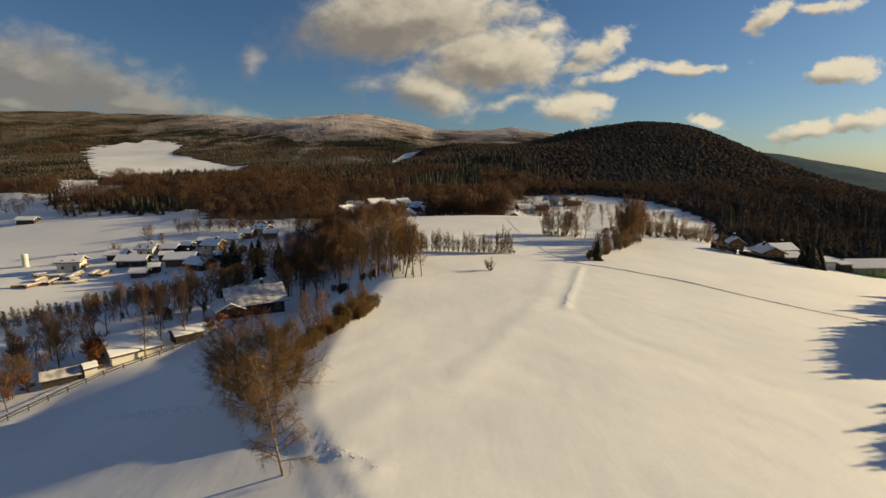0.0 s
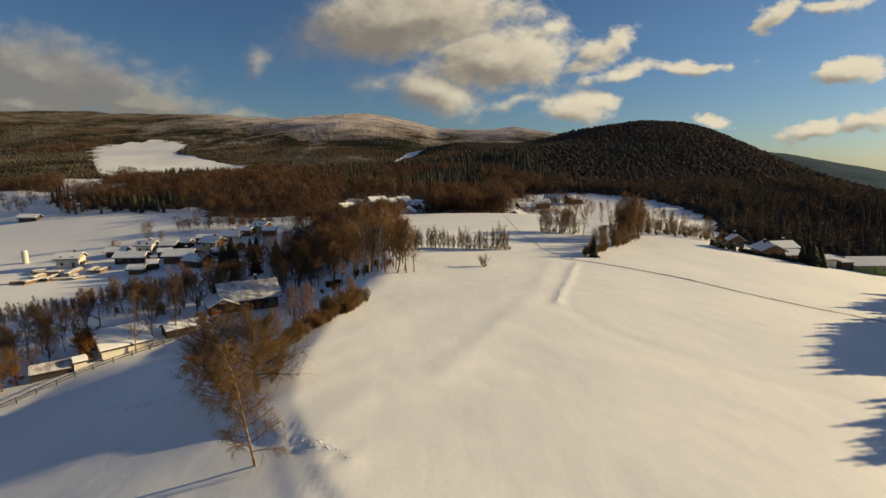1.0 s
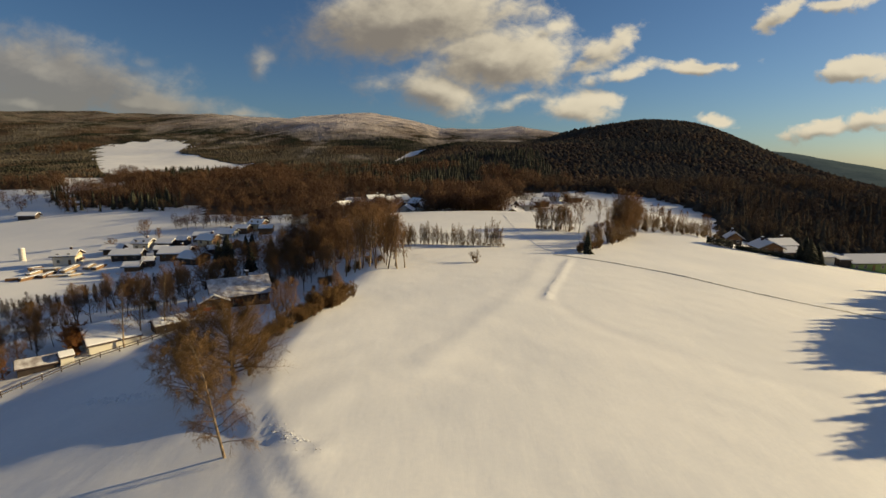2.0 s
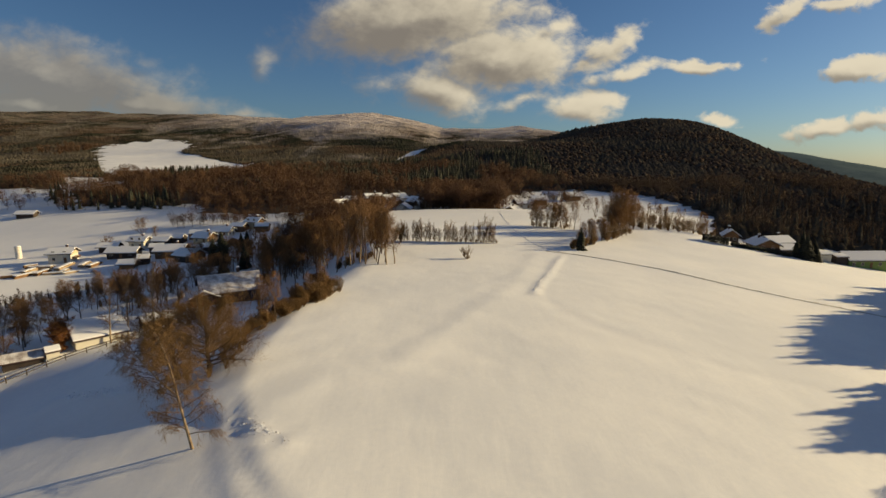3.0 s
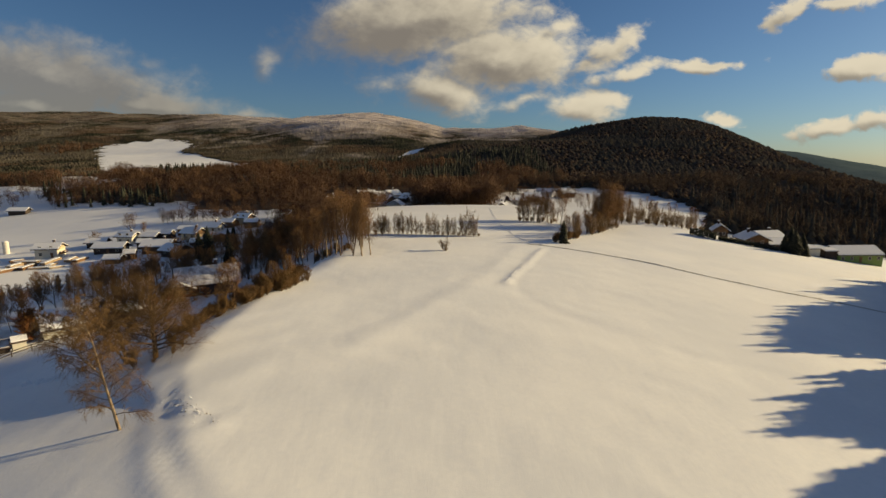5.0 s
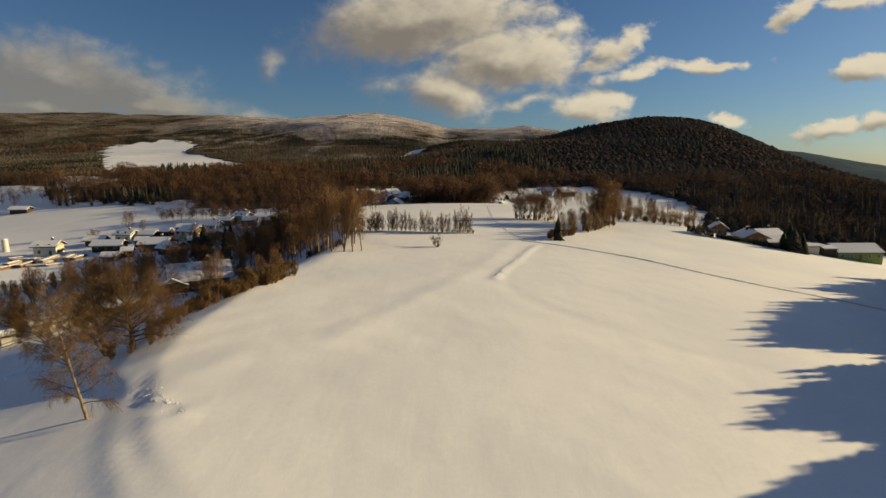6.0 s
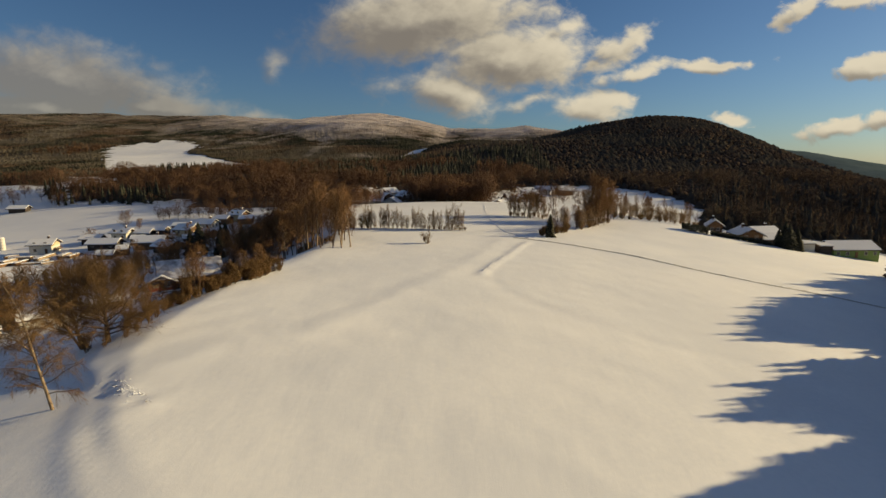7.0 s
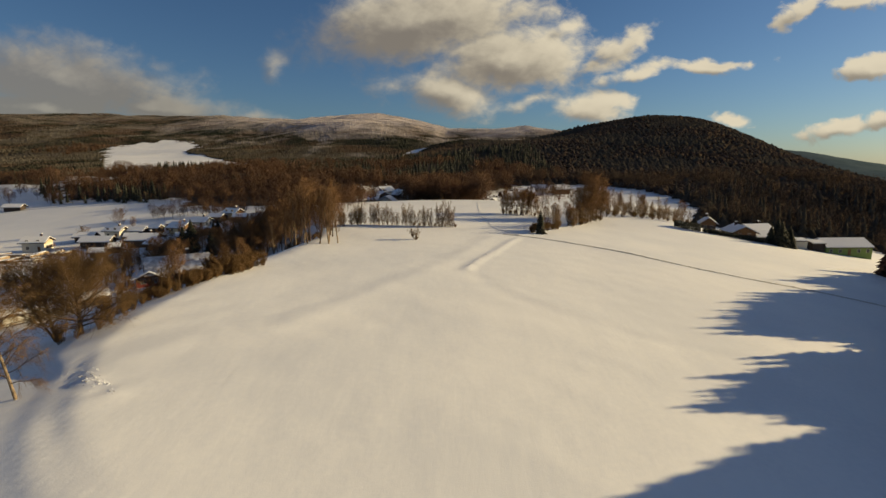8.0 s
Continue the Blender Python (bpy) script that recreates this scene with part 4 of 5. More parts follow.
plant("spruce_wood", x[ok & ~leafy], y[ok & ~leafy], PINE_FAR, r.uniform(0.6, 0.85, (ok & ~leafy).sum()) * np.where(r.uniform(0, 1, (ok & ~leafy).sum()) < 0.08, 1.35, 1.0), r, HILLWOOD, "dense dark spruce forest covering the round hill")
plant("broadleaf_wood", x[ok & leafy], y[ok & leafy], BARE_HILL, r.uniform(0.45, 0.7, (ok & leafy).sum()), r, DIMTWIGS, "bare dark broadleaf stands among the hill's spruces")
# tall spruces along the foot of the hill
x, y, r = scatter(125, 360, 195, 335, 7.5, 86)
ok = wooded(x, y)
plant("spruce_wood", x[ok], y[ok], PINE, r.uniform(0.5, 0.95, ok.sum()), r, HILLWOOD, "tall dark spruces along the foot of the hill")
# bare trees at the foot of the hill
x, y, r = scatter(20, 420, 195, 420, 5.5, 83)
ok = wooded(x, y) & ((value_noise(x / 30, y / 30, 22) > 0.1) | ~wooded(x, y - 12))
plant("broadleaf_wood", x[ok], y[ok], BARE, r.uniform(0.5, 0.95, ok.sum()), r, DIMTWIGS, "bare brown trees along the foot of the hill")
# forest on the range
x, y, r = scatter(-2700, 1300, 900, 2750, 8.2, 84)
ok = wooded(x, y) & (np.abs(x) < 0.95 * y + 100) & ~((x > 60) & (y < 1300)) & (value_noise(x / 90, y / 60, 23) > -0.8) & (np.abs(x) < 0.93 * y + 40) & (x < 800)
plant("mountain_forest", x[ok], y[ok], CLUMP_FAR, r.uniform(0.35, 0.85, ok.sum()) * np.where(r.uniform(0, 1, ok.sum()) < 0.06, 1.35, 1.0), r, FROST, "frosted forest on the long mountain range")
# trees of the farthest ridges, their bluish haze is base colour
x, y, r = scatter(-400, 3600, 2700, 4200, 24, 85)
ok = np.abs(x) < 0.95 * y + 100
plant("mountain_forest", x[ok], y[ok], CLUMP_FAR, r.uniform(0.25, 0.45, ok.sum()), r, HAZY_WOOD, "forest on the farthest ridges with bluish haze painted into its colour")

# spruce stand beside the field, casting its shade across the snow
STAND = "spruce stand beside the field"
tall_spruce = spruce("spruce_tree", "tall dark spruce at the edge of the field", 91, 158.0, 118.0, 25.5, 6.0, 26, 15, group=STAND)
STAND_SPOTS = ((164.7, 149.5, 17.1), (157.5, 142.1, 19.0), (152.5, 136.7, 21.0), (145.5, 130.1, 21.9), (145.3, 128.5, 20.0), (146.0, 122.1, 24.0), (148.3, 117.6, 27.0),
               (152.6, 121.2, 31.0), (145.5, 113.2, 31.0), (139.8, 107.1, 30.0), (135.0, 102.0, 29.5), (128.6, 95.8, 28.2), (124.5, 92.2, 26.2), (121.5, 89.0, 20.9),
               (110.2, 79.7, 20.6), (106.4, 74.0, 22.4), (100.8, 69.3, 20.6), (97.9, 65.6, 20.9), (97.2, 64.5, 20.2), (100.6, 62.9, 19.0), (103.9, 62.6, 19.0),
               (98.1, 59.1, 20.3), (94.8, 56.6, 20.3), (91.7, 54.5, 20.1), (89.1, 53.1, 20.1), (86.5, 51.4, 20.1), (84.3, 49.8, 19.8), (81.7, 48.0, 19.7),
               (80.5, 44.3, 20.2), (79.2, 40.1, 20.0), (78.8, 34.9, 20.5))
STAND_BACK = ((118.0, 87.2, 16.3), (120.5, 88.4, 17.6), (122.5, 88.8, 17.8), (124.0, 90.0, 18.9), (126.5, 90.6, 19.4), (118.2, 86.2, 16.0), (122.0, 87.4, 17.3), (125.5, 89.0, 18.2), (128.5, 91.4, 19.8),
              (111.5, 83.4, 14.4), (114.0, 84.2, 15.1), (113.0, 83.0, 14.3), (116.5, 85.2, 16.1), (119.5, 86.0, 17.4), (116.0, 84.2, 15.4), (122.5, 87.0, 18.5))
for i, (x, y, tall) in enumerate(STAND_SPOTS):
    again(tall_spruce, x, y, 1.05 * tall / 25.5, 67 * i)
for i, ((x0, y0, t0), (x1, y1, t1)) in enumerate(zip(STAND_SPOTS, STAND_SPOTS[1:])):
    if math.hypot(x1 - x0, y1 - y0) < 11 and abs(t1 - t0) < 4.5:
        for k, (v, back) in enumerate(((0.33, 0.8), (0.67, 1.6), (0.5, 7.0))):
            again(tall_spruce, x0 + (x1 - x0) * v + 0.95 * back, y0 + (y1 - y0) * v + 0.31 * back, 1.045 * min(t0, t1) / 25.5, 41 * i + 110 * k)
for x, y, tall in STAND_BACK:
    again(tall_spruce, x, y, 1.05 * tall / 25.5, 29 * x)
for i in range(110):
    v = rng.uniform(0, 1)
    again(tall_spruce, 153 - 71 * v + rng.uniform(6, 40), 121 - 84 * v + rng.uniform(-9, 1), rng.uniform(0.75, 1.0), rng.uniform(0, 360))
spruce("spruce_tree", "rust-tinged spruce at the corner of the field", 94, 138.6, 140.6, 10.5, 2.8, 18, 11, mat=RUST)


# ---- houses ----
def prism(bm, w, l, z0, rise, over, thick):
    """A saddle roof slab: ridge along x, eaves at z0."""
    hw, hl = w / 2 + over, l / 2 + over
    k = rise / (w / 2)
    lo = z0 - over * k
    pts = []
    for x in (-hl, hl):
        pts += [(x, -hw, lo), (x, 0, z0 + rise), (x, hw, lo), (x, hw, lo + thick), (x, 0, z0 + rise + thick), (x, -hw, lo + thick)]
    v = [bm.verts.new(p) for p in pts]
    for i in range(6):
        j = (i + 1) % 6
        bm.faces.new((v[i], v[j], v[6 + j], v[6 + i]))
    for o in (0, 6):
        bm.faces.new((v[o], v[o + 1], v[o + 4], v[o + 5]))
        bm.faces.new((v[o + 1], v[o + 2], v[o + 3], v[o + 4]))
    return bm


def gable_body(bm, w, l, h, rise):
    pts = []
    for x in (-l / 2, l / 2):
        pts += [(x, -w / 2, -2.0), (x, w / 2, -2.0), (x, w / 2, h), (x, 0, h + rise), (x, -w / 2, h)]
    v = [bm.verts.new(p) for p in pts]
    for i in range(5):
        j = (i + 1) % 5
        bm.faces.new((v[i], v[j], v[5 + j], v[5 + i]))
    bm.faces.new(v[:5])
    bm.faces.new(v[5:])
    return bm


def window(root, m, w=1.0, h=1.2):
    bm = bmesh.new()
    for cx, cz, sx, sz in ((0, h / 2, w + 0.16, 0.08), (0, -h / 2, w + 0.16, 0.08), (-w / 2, 0, 0.08, h), (w / 2, 0, 0.08, h), (0, 0, 0.05, h)):
        block(bm, cx, -0.02, cz, sx, 0.12, sz)
    frame_ = part("window", bm, FRAME, root, m=m)
    for side in (-1, 1):
        part("pane", block(bmesh.new(), side * w / 4, 0.0, 0, w / 2 - 0.07, 0.05, h - 0.08), GLASS, frame_)


def house(label, x, y, turn, l, w, h, rise, wall, gable=None, snow=0.35, cover=None, over=1.0, chimney=True, rows=1, balcony=False, category="house", group="", windows=True, name="house"):
    """A house > wall, gables, roof (> snow), windows, door, chimney, balcony."""
    root = tagged(new(name), label, category, group)
    part("wall", gable_body(bmesh.new(), w, l, h, rise), wall, root)
    roof = part("roof", prism(bmesh.new(), w, l, h, rise, over, 0.16), TILE, root)
    bm = prism(bmesh.new(), w - 0.1, l - 0.1, h + 0.165, rise, over - 0.03, snow)
    bmesh.ops.bevel(bm, geom=list(bm.edges), offset=0.09, segments=2, affect="EDGES")
    part("snow_cover", bm, cover or ROOF_SNOW, roof, "half-melted patchy snow" if cover else "thick layer of snow")
    if gable:
        for side in (-1, 1):
            bm = bmesh.new()
            x0 = side * (l / 2 + 0.015)
            pts = [(-w / 2 + 0.05, h - 0.9), (w / 2 - 0.05, h - 0.9), (w / 2 - 0.05, h - 0.05), (0, h + rise - 0.1), (-w / 2 + 0.05, h - 0.05)]
            v = [bm.verts.new((x0 + d * side, py, pz)) for d in (0, 0.06) for py, pz in pts]
            for i in range(5):
                j = (i + 1) % 5
                bm.faces.new((v[i], v[j], v[5 + j], v[5 + i]))
            bm.faces.new(v[:5])
            bm.faces.new(v[5:])
            part("gable_panel", bm, gable, root, "timber-clad gable")
    if windows:
        for r_ in range(rows):
            z = 1.5 + 2.6 * r_
            n = max(2, int(l / 3.2))
            for i in range(n):
                cx = -l / 2 + l * (i + 0.5) / n
                for side, a in ((-1, 0), (1, 180)):
                    if r_ == 0 and side == -1 and i == n // 2:
                        continue
                    window(root, pose(cx, side * (w / 2 + 0.03), z, 0, 0, a))
            for side, a in ((-1, -90), (1, 90)):
                for cy in (-w * 0.22, w * 0.22):
                    window(root, pose(side * (l / 2 + 0.03), cy, z, 0, 0, a))
        n = max(2, int(l / 3.2))
        door = part("door", block(bmesh.new(), 0, 0, 0, 1.0, 0.10, 2.05, 0.02), TIMBER, root, m=pose(-l / 2 + l * (n // 2 + 0.5) / n, -w / 2 - 0.04, 1.03))
        part("handle", block(bmesh.new(), 0.38, -0.09, 0, 0.12, 0.06, 0.03), FRAME, door)
    if chimney:
        stack = part("chimney", block(bmesh.new(), l * 0.18, w * 0.10, h + rise + 0.2, 0.7, 0.7, 2.2, 0.03), TILE, root)
        part("cap", block(bmesh.new(), l * 0.18, w * 0.10, h + rise + 1.42, 0.85, 0.85, 0.25, 0.06), ROOF_SNOW, stack)
    if balcony:
        deck = part("balcony", block(bmesh.new(), l / 2 + 0.6, 0, h - 2.5, 1.2, w * 0.8, 0.14), TIMBER, root)
        bm = bmesh.new()
        for i in range(13):
            block(bm, l / 2 + 1.15, -w * 0.38 + w * 0.76 * i / 12, h - 2.0, 0.05, 0.12, 0.9)
        block(bm, l / 2 + 1.15, 0, h - 1.5, 0.08, w * 0.8, 0.08)
        part("railing", bm, TIMBER, deck)
    root.matrix_basis = pose(x, y, at_ground(x, y) + 0.05, 0, 0, turn)
    return root


VILLAGE = "village houses in the valley"
house("two-storey cream farmhouse with a yellow sunlit gable and snowy roof", -151.5, 198.5, 14, 8.0, 6.4, 3.9, 1.5, WHITE, YELLOW, rows=2, balcony=True, group=VILLAGE)
house("long low barn under a smooth snow-covered roof", -129, 203, 6, 11, 6, 2.4, 1.5, DARKWOOD, chimney=False, group=VILLAGE)
house("low house under a broad snow-covered roof", -108, 202, 6, 10.5, 8, 2.6, 1.9, TIMBER, group=VILLAGE)
house("timber house with a snowy saddle roof", -97, 195, -20, 8.5, 7.5, 2.4, 1.8, DARKWOOD, TIMBER, group=VILLAGE)
house("small dark shed with snow on the roof", -142, 213, 12, 7, 4.5, 2.3, 1.2, DARKWOOD, chimney=False, windows=False, category="shed", name="shed")
house("two-storey house with a cream sunlit gable", -130.5, 216.5, -4, 7, 5.5, 3.4, 1.3, WHITE, None, rows=2, group=VILLAGE)
house("low shed with a snowy roof", -122, 219, 0, 6, 4.5, 2.4, 1.1, DARKWOOD, chimney=False, windows=False, category="shed", name="shed")
house("house with an orange timber gable under snow", -103, 220, -14, 7.5, 6.5, 2.8, 1.7, YELLOW, TIMBER, rows=1, balcony=True, group=VILLAGE)
house("snow-roofed house among trees", -99, 230, -8, 7.5, 6, 2.6, 1.5, WHITE, None, group=VILLAGE)
house("yellow two-storey house on the slope", -89, 242, -15, 6.5, 5.5, 3.4, 1.4, YELLOW, TIMBER, rows=2, group=VILLAGE)
house("small snow-covered garden house", -117, 187, 10, 5, 4, 2.0, 1.0, TIMBER, chimney=False, windows=False, category="shed", name="shed")
house("dark timber house with patchy snow on its wide roof", -49.0, 124.5, 32, 13, 9.5, 3.4, 3.0, DARKWOOD, DARKWOOD, snow=0.12, cover=PATCHY, group=VILLAGE)
house("low red-boarded wing with a snowy roof", -53.5, 119.5, -58, 6, 5.5, 2.2, 1.3, RED, TIMBER, chimney=False, group=VILLAGE)
house("low white barn with a wide sunlit snow-covered roof", -64.6, 97.3, 47.6, 8.6, 10.5, 1.7, 2.3, WHITE, chimney=False, windows=False, category="barn", name="barn", over=0.5)
house("garden shed with snow on a flat-pitched roof", -56.0, 103.8, 45, 5.5, 4, 1.5, 0.8, DARKWOOD, chimney=False, windows=False, category="shed", name="shed", over=0.4)
house("low lean-to shed with a snowy roof", -70.0, 86.0, 38, 5.6, 3.6, 1.2, 0.9, DARKWOOD, snow=0.12, cover=PATCHY, chimney=False, windows=False, category="shed", name="shed", over=0.4)
house("small white-fronted shed by the fence", -66.0, 87.8, 48, 2.0, 2.0, 1.5, 0.5, WHITE, chimney=False, windows=False, category="shed", name="shed", over=0.3)

for x, y, t, l, w in ((-118, 208, 15, 5, 4), (-116, 222, -5, 5, 4), (-94, 205, 30, 5, 4), (-110, 228, 5, 7, 5), (-95, 238, -10, 7, 5.5), (-83, 236, 10, 6, 5), (-114, 192, 20, 4, 3), (-90, 214, -30, 6, 5)):
    house("little outbuilding with a snow-covered roof", x, y, t, l, w, 2.3, 1.2, TIMBER if l > 5 else DARKWOOD, chimney=False, windows=False, category="shed", name="shed", over=0.4)
house("small dark field barn under snow", -243.0, 288.5, 10, 9, 5, 2.2, 1.3, DARKWOOD, chimney=False, windows=False, category="barn", name="barn")
house("white garage with a flat snow-covered roof", 136.5, 176.5, 4, 6, 5, 2.3, 0.5, WHITE, chimney=False, windows=False, category="garage", name="garage", over=0.25)
HAMLET_GROUP = "houses of the hamlet behind the field"
r = np.random.default_rng(14)
for i, (x, y) in enumerate(((-58, 292), (-49, 288), (-52, 305), (-41, 298), (-43, 312), (-33, 305), (-36, 322), (-27, 312), (-22, 300), (-28, 330), (-16, 318), (-10, 308), (-45, 330))):
    house("snow-roofed house of the hamlet in the shade", x, y, r.uniform(-90, 90), r.uniform(8.5, 11), r.uniform(7.5, 9), r.uniform(3.2, 4.4), 2.6, (WHITE, TIMBER, WHITE)[i % 3], (None, TIMBER)[i % 2], group=HAMLET_GROUP)
for i, (x, y, t) in enumerate(((42, 283, 62), (40, 296, 20), (52, 318, 15), (64, 330, 5), (76, 352, -10), (90, 348, 12))):
    house("snow-roofed house between bare trees", x, y, t, 9.5, 8, 3.2, 2.2, (WHITE, TIMBER)[i % 2], (TIMBER, None)[i % 2], group=HAMLET_GROUP)

RIGHT = "houses below the wooded hill"
house("house with a brown timber gable and snowy roof", 125.0, 189.5, 84, 8.5, 7.8, 2.3, 1.9, DARKWOOD, TIMBER, group=RIGHT)
house("rear house with a dark gable under a snowy roof", 138.5, 203, 12, 9.5, 7, 3.0, 1.8, DARKWOOD, TIMBER, group=RIGHT)
house("narrow house with a steep snowy roof", 118.5, 200.0, 70, 6, 5, 3.0, 1.8, DARKWOOD, TIMBER, group=RIGHT)
house("low wing with a wide snowy roof beside the timber-gabled house", 132.0, 188.0, 8, 6, 5, 2.0, 1.2, DARKWOOD, None, chimney=False, group=RIGHT)
house("long low green hall with a snow-covered roof", 153.8, 179, 4, 16, 8.5, 2.7, 2.3, GREEN, chimney=False, rows=1, category="hall", name="hall", over=0.4)
house("dark open carport beside the green hall", 143.4, 177.3, 4, 4.2, 6, 2.4, 0.6, DARKWOOD, chimney=False, windows=False, category="carport", name="carport", over=0.3)
house("distant green-roofed barn below the hill", 205, 205, 10, 14, 8, 3.2, 2, GREEN, chimney=False, category="barn", name="barn")


def silo(x, y):
    root = tagged(new("silo"), "whitewashed round concrete silo standing in the snow", "silo")
    bm = bmesh.new()
    bmesh.ops.create_cone(bm, cap_ends=True, segments=40, radius1=1.14, radius2=1.14, depth=6.0, matrix=Matrix.Translation((0, 0, 2.1)))
    part("drum", bm, SILO, root)
    for z in (0.8, 2.1, 3.4, 4.7):
        bm = bmesh.new()
        bmesh.ops.create_cone(bm, cap_ends=False, segments=40, radius1=1.17, radius2=1.17, depth=0.1, matrix=Matrix.Translation((0, 0, z)))
        part("hoop", bm, FRAME, root)
    bm = bmesh.new()
    bmesh.ops.create_cone(bm, cap_ends=True, segments=40, radius1=1.14, radius2=0.7, depth=0.4, matrix=Matrix.Translation((0, 0, 5.3)))
    part("snow_cap", bm, ROOF_SNOW, root)
    root.matrix_basis = pose(x, y, at_ground(x, y))


silo(-176, 205)

# ---- village trees, fences and yards ----
def trees_at(kinds, spots, lo=0.85, hi=1.1):
    for x, y in spots:
        again(kinds[rng.integers(0, len(kinds))], x, y, rng.uniform(lo, hi), rng.uniform(0, 360))


def strewn(kinds, count, x0, x1, y0, y1, lo, hi, skip=()):
    made = 0
    while made < count:
        x, y = rng.uniform(x0, x1), rng.uniform(y0, y1)
        if any(math.hypot(x - a, y - b) < c for a, b, c in skip):
            continue
        again(kinds[rng.integers(0, len(kinds))], x, y, rng.uniform(lo, hi), rng.uniform(0, 360))
        made += 1


def thicket(name, label, count, x0, x1, y0, y1, lo, hi, skip=(), west=-9.0):
    """Bare trees too far off to tell one from another; none beyond the line x = west * y."""
    x, y = rng.uniform(x0, x1, count * 2), rng.uniform(y0, y1, count * 2)
    ok = x > west * y
    for a_, b_, c in skip:
        ok &= np.hypot(x - a_, y - b_) > c
    x, y = x[ok][:count], y[ok][:count]
    plant(name, x, y, BARE_FINE, rng.uniform(lo, hi, len(x)), rng, WOODTWIGS, label)


# brook with its fringe of bare trees
alder = tree("young_alder", "thin dark bare alder beside the brook", 32, DARKWOOD, DIMTWIGS, -112.0, 133.0, group="alders along the brook", tall=6.2, spread=1.5, thick=0.06,
             limbs=22, twigs=7, low=0.08, fine=8, up=1.7, twig_r=0.011, joints=3)
for i in range(150):
    v = i / 149
    x, y = -128 + 44 * v + rng.uniform(-1.5, 1.5), 121 + 44 * v ** 1.5 + rng.uniform(-1.5, 1.5)
    again(alder, x, y, rng.uniform(0.5, 0.95), rng.uniform(0, 360))
trees_at((birch_b,), ((-59.2, 94.0), (-55.8, 102.2), (-58.2, 97.6)), 1.15, 1.3)
trees_at((round_c, tall_a, tall_b), ((-86, 130.8), (-82.5, 132.0), (-84.5, 134.5), (-70, 120), (-63, 117), (-60, 120)), 0.7, 0.95)
trees_at((round_c, tall_b, tall_a), ((-77.5, 95), (-74.5, 99), (-80, 90), (-83, 92), (-80.5, 97)), 0.65, 0.9)
beech = tree("beech_shrub", "rust-brown beech bush that kept its leaves", 28, BEECH, BEECH, -66.6, 90.6, category="shrub", tall=4.6, spread=2.2, thick=0.07,
             limbs=12, twigs=7, low=0.1, fine=7, up=1.0, twig_r=0.035, stems=4, joints=3)
for x, y, k in ((-67.2, 91.8, 1.15), (-68.6, 93.0, 1.2), (-70.4, 94.0, 1.0), (-74.5, 80.0, 1.0), (-76.0, 77.5, 1.1), (-73.0, 82.5, 0.8), (-52.5, 107.5, 0.6), (-51.0, 110.0, 0.65), (-49.3, 112.5, 0.6), (-47.5, 115.0, 0.55), (-45.5, 117.5, 0.6), (-54.0, 110.5, 0.6)):
    again(beech, x, y, k, rng.uniform(0, 360))
strewn((shrub, bramble, round_c), 8, -98, -82, 114, 128, 0.4, 0.6)
trees_at((round_c, tall_a, tall_b), ((-74.4, 80.6), (-74.1, 83.2), (-73.8, 86.5), (-73.9, 90.7), (-82.3, 90.2), (-82.2, 95.3), (-75.8, 96.9), (-71.4, 76.0), (-86.6, 96.4), (-82.1, 99.6)), 0.5, 0.8)
# dark spruces and bare trees between the houses
yard_spruce = spruce("spruce_tree", "tall dark spruce between the village houses", 92, -79.0, 185.0, 12.5, 4.0, 18, 11, group="spruces in the village")
for x, y, t in ((-84.0, 188.0, 10), (-66.0, 174.0, 9), (-71.0, 168.0, 8), (-62.0, 184.0, 10), (-83.0, 192.5, 11), (-79.5, 203.0, 8), (-74.0, 196.0, 10)):
    again(yard_spruce, x, y, t / 12.5, rng.uniform(0, 360))
HOUSES = [(-49, 124.5, 9), (-55.5, 128, 7), (-97, 195, 8), (-108, 202, 9), (-89, 242, 7), (-99, 230, 7), (-103, 220, 7), (-153, 199, 11), (-129, 203, 10), (-130, 216, 8), (-142, 213, 7)]
strewn((back_a, back_b, back_b), 22, -80, -26, 134, 180, 0.7, 1.0, HOUSES)
thicket("broadleaf_wood", "bare brown trees crowding the valley behind the houses", 50, -72, -26, 150, 226, 0.55, 0.9, HOUSES, -0.31)
strewn((back_b, back_b, shrub, alder), 30, -82, -42, 112, 150, 0.5, 0.8, HOUSES + [(-38, 108, 16), (-56, 112, 7)])
strewn((round_c, tall_a, back_b), 26, -92, -52, 168, 222, 0.6, 0.95, HOUSES)
strewn((round_c, tall_a, tall_b, shrub), 26, -86, -44, 112, 150, 0.6, 0.9, HOUSES + [(-38, 108, 16), (-56, 112, 7)])
trees_at((round_c, tall_a, back_a), ((-46.2, 142.2), (-50.9, 160.8), (-42.1, 142.2), (-49.0, 166.3), (-42.6, 153.2), (-57.9, 182.3), (-46.6, 171.1), (-65.9, 186.3), (-35.5, 135.3), (-35.3, 142.0), (-54.0, 172.0), (-39.0, 147.5), (-61.0, 178.0), (-46.0, 158.0)), 0.75, 1.05)
strewn((back_b, shrub, bramble), 12, -150, -84, 182, 232, 0.3, 0.5, HOUSES)
for x, y, k in ((-144.2, 213.6, 0.62), (-142.8, 214.6, 0.55), (-145.2, 214.8, 0.5)):
    again(back_b, x, y, k, rng.uniform(0, 360))
again(round_c, -139.3, 231.5, 0.95, 30, label="lone bare tree with a round crown on the white field")
again(round_c, -134.0, 233.5, 0.5, 70, label="small bare tree on the white field")
thicket("broadleaf_wood", "bare trees at the edge of the climbing field", 46, -136, -78, 246, 258, 0.4, 0.7)
thicket("broadleaf_wood", "bare trees in a loose row across the far white field", 22, -550, -450, 735, 800, 0.4, 0.7)
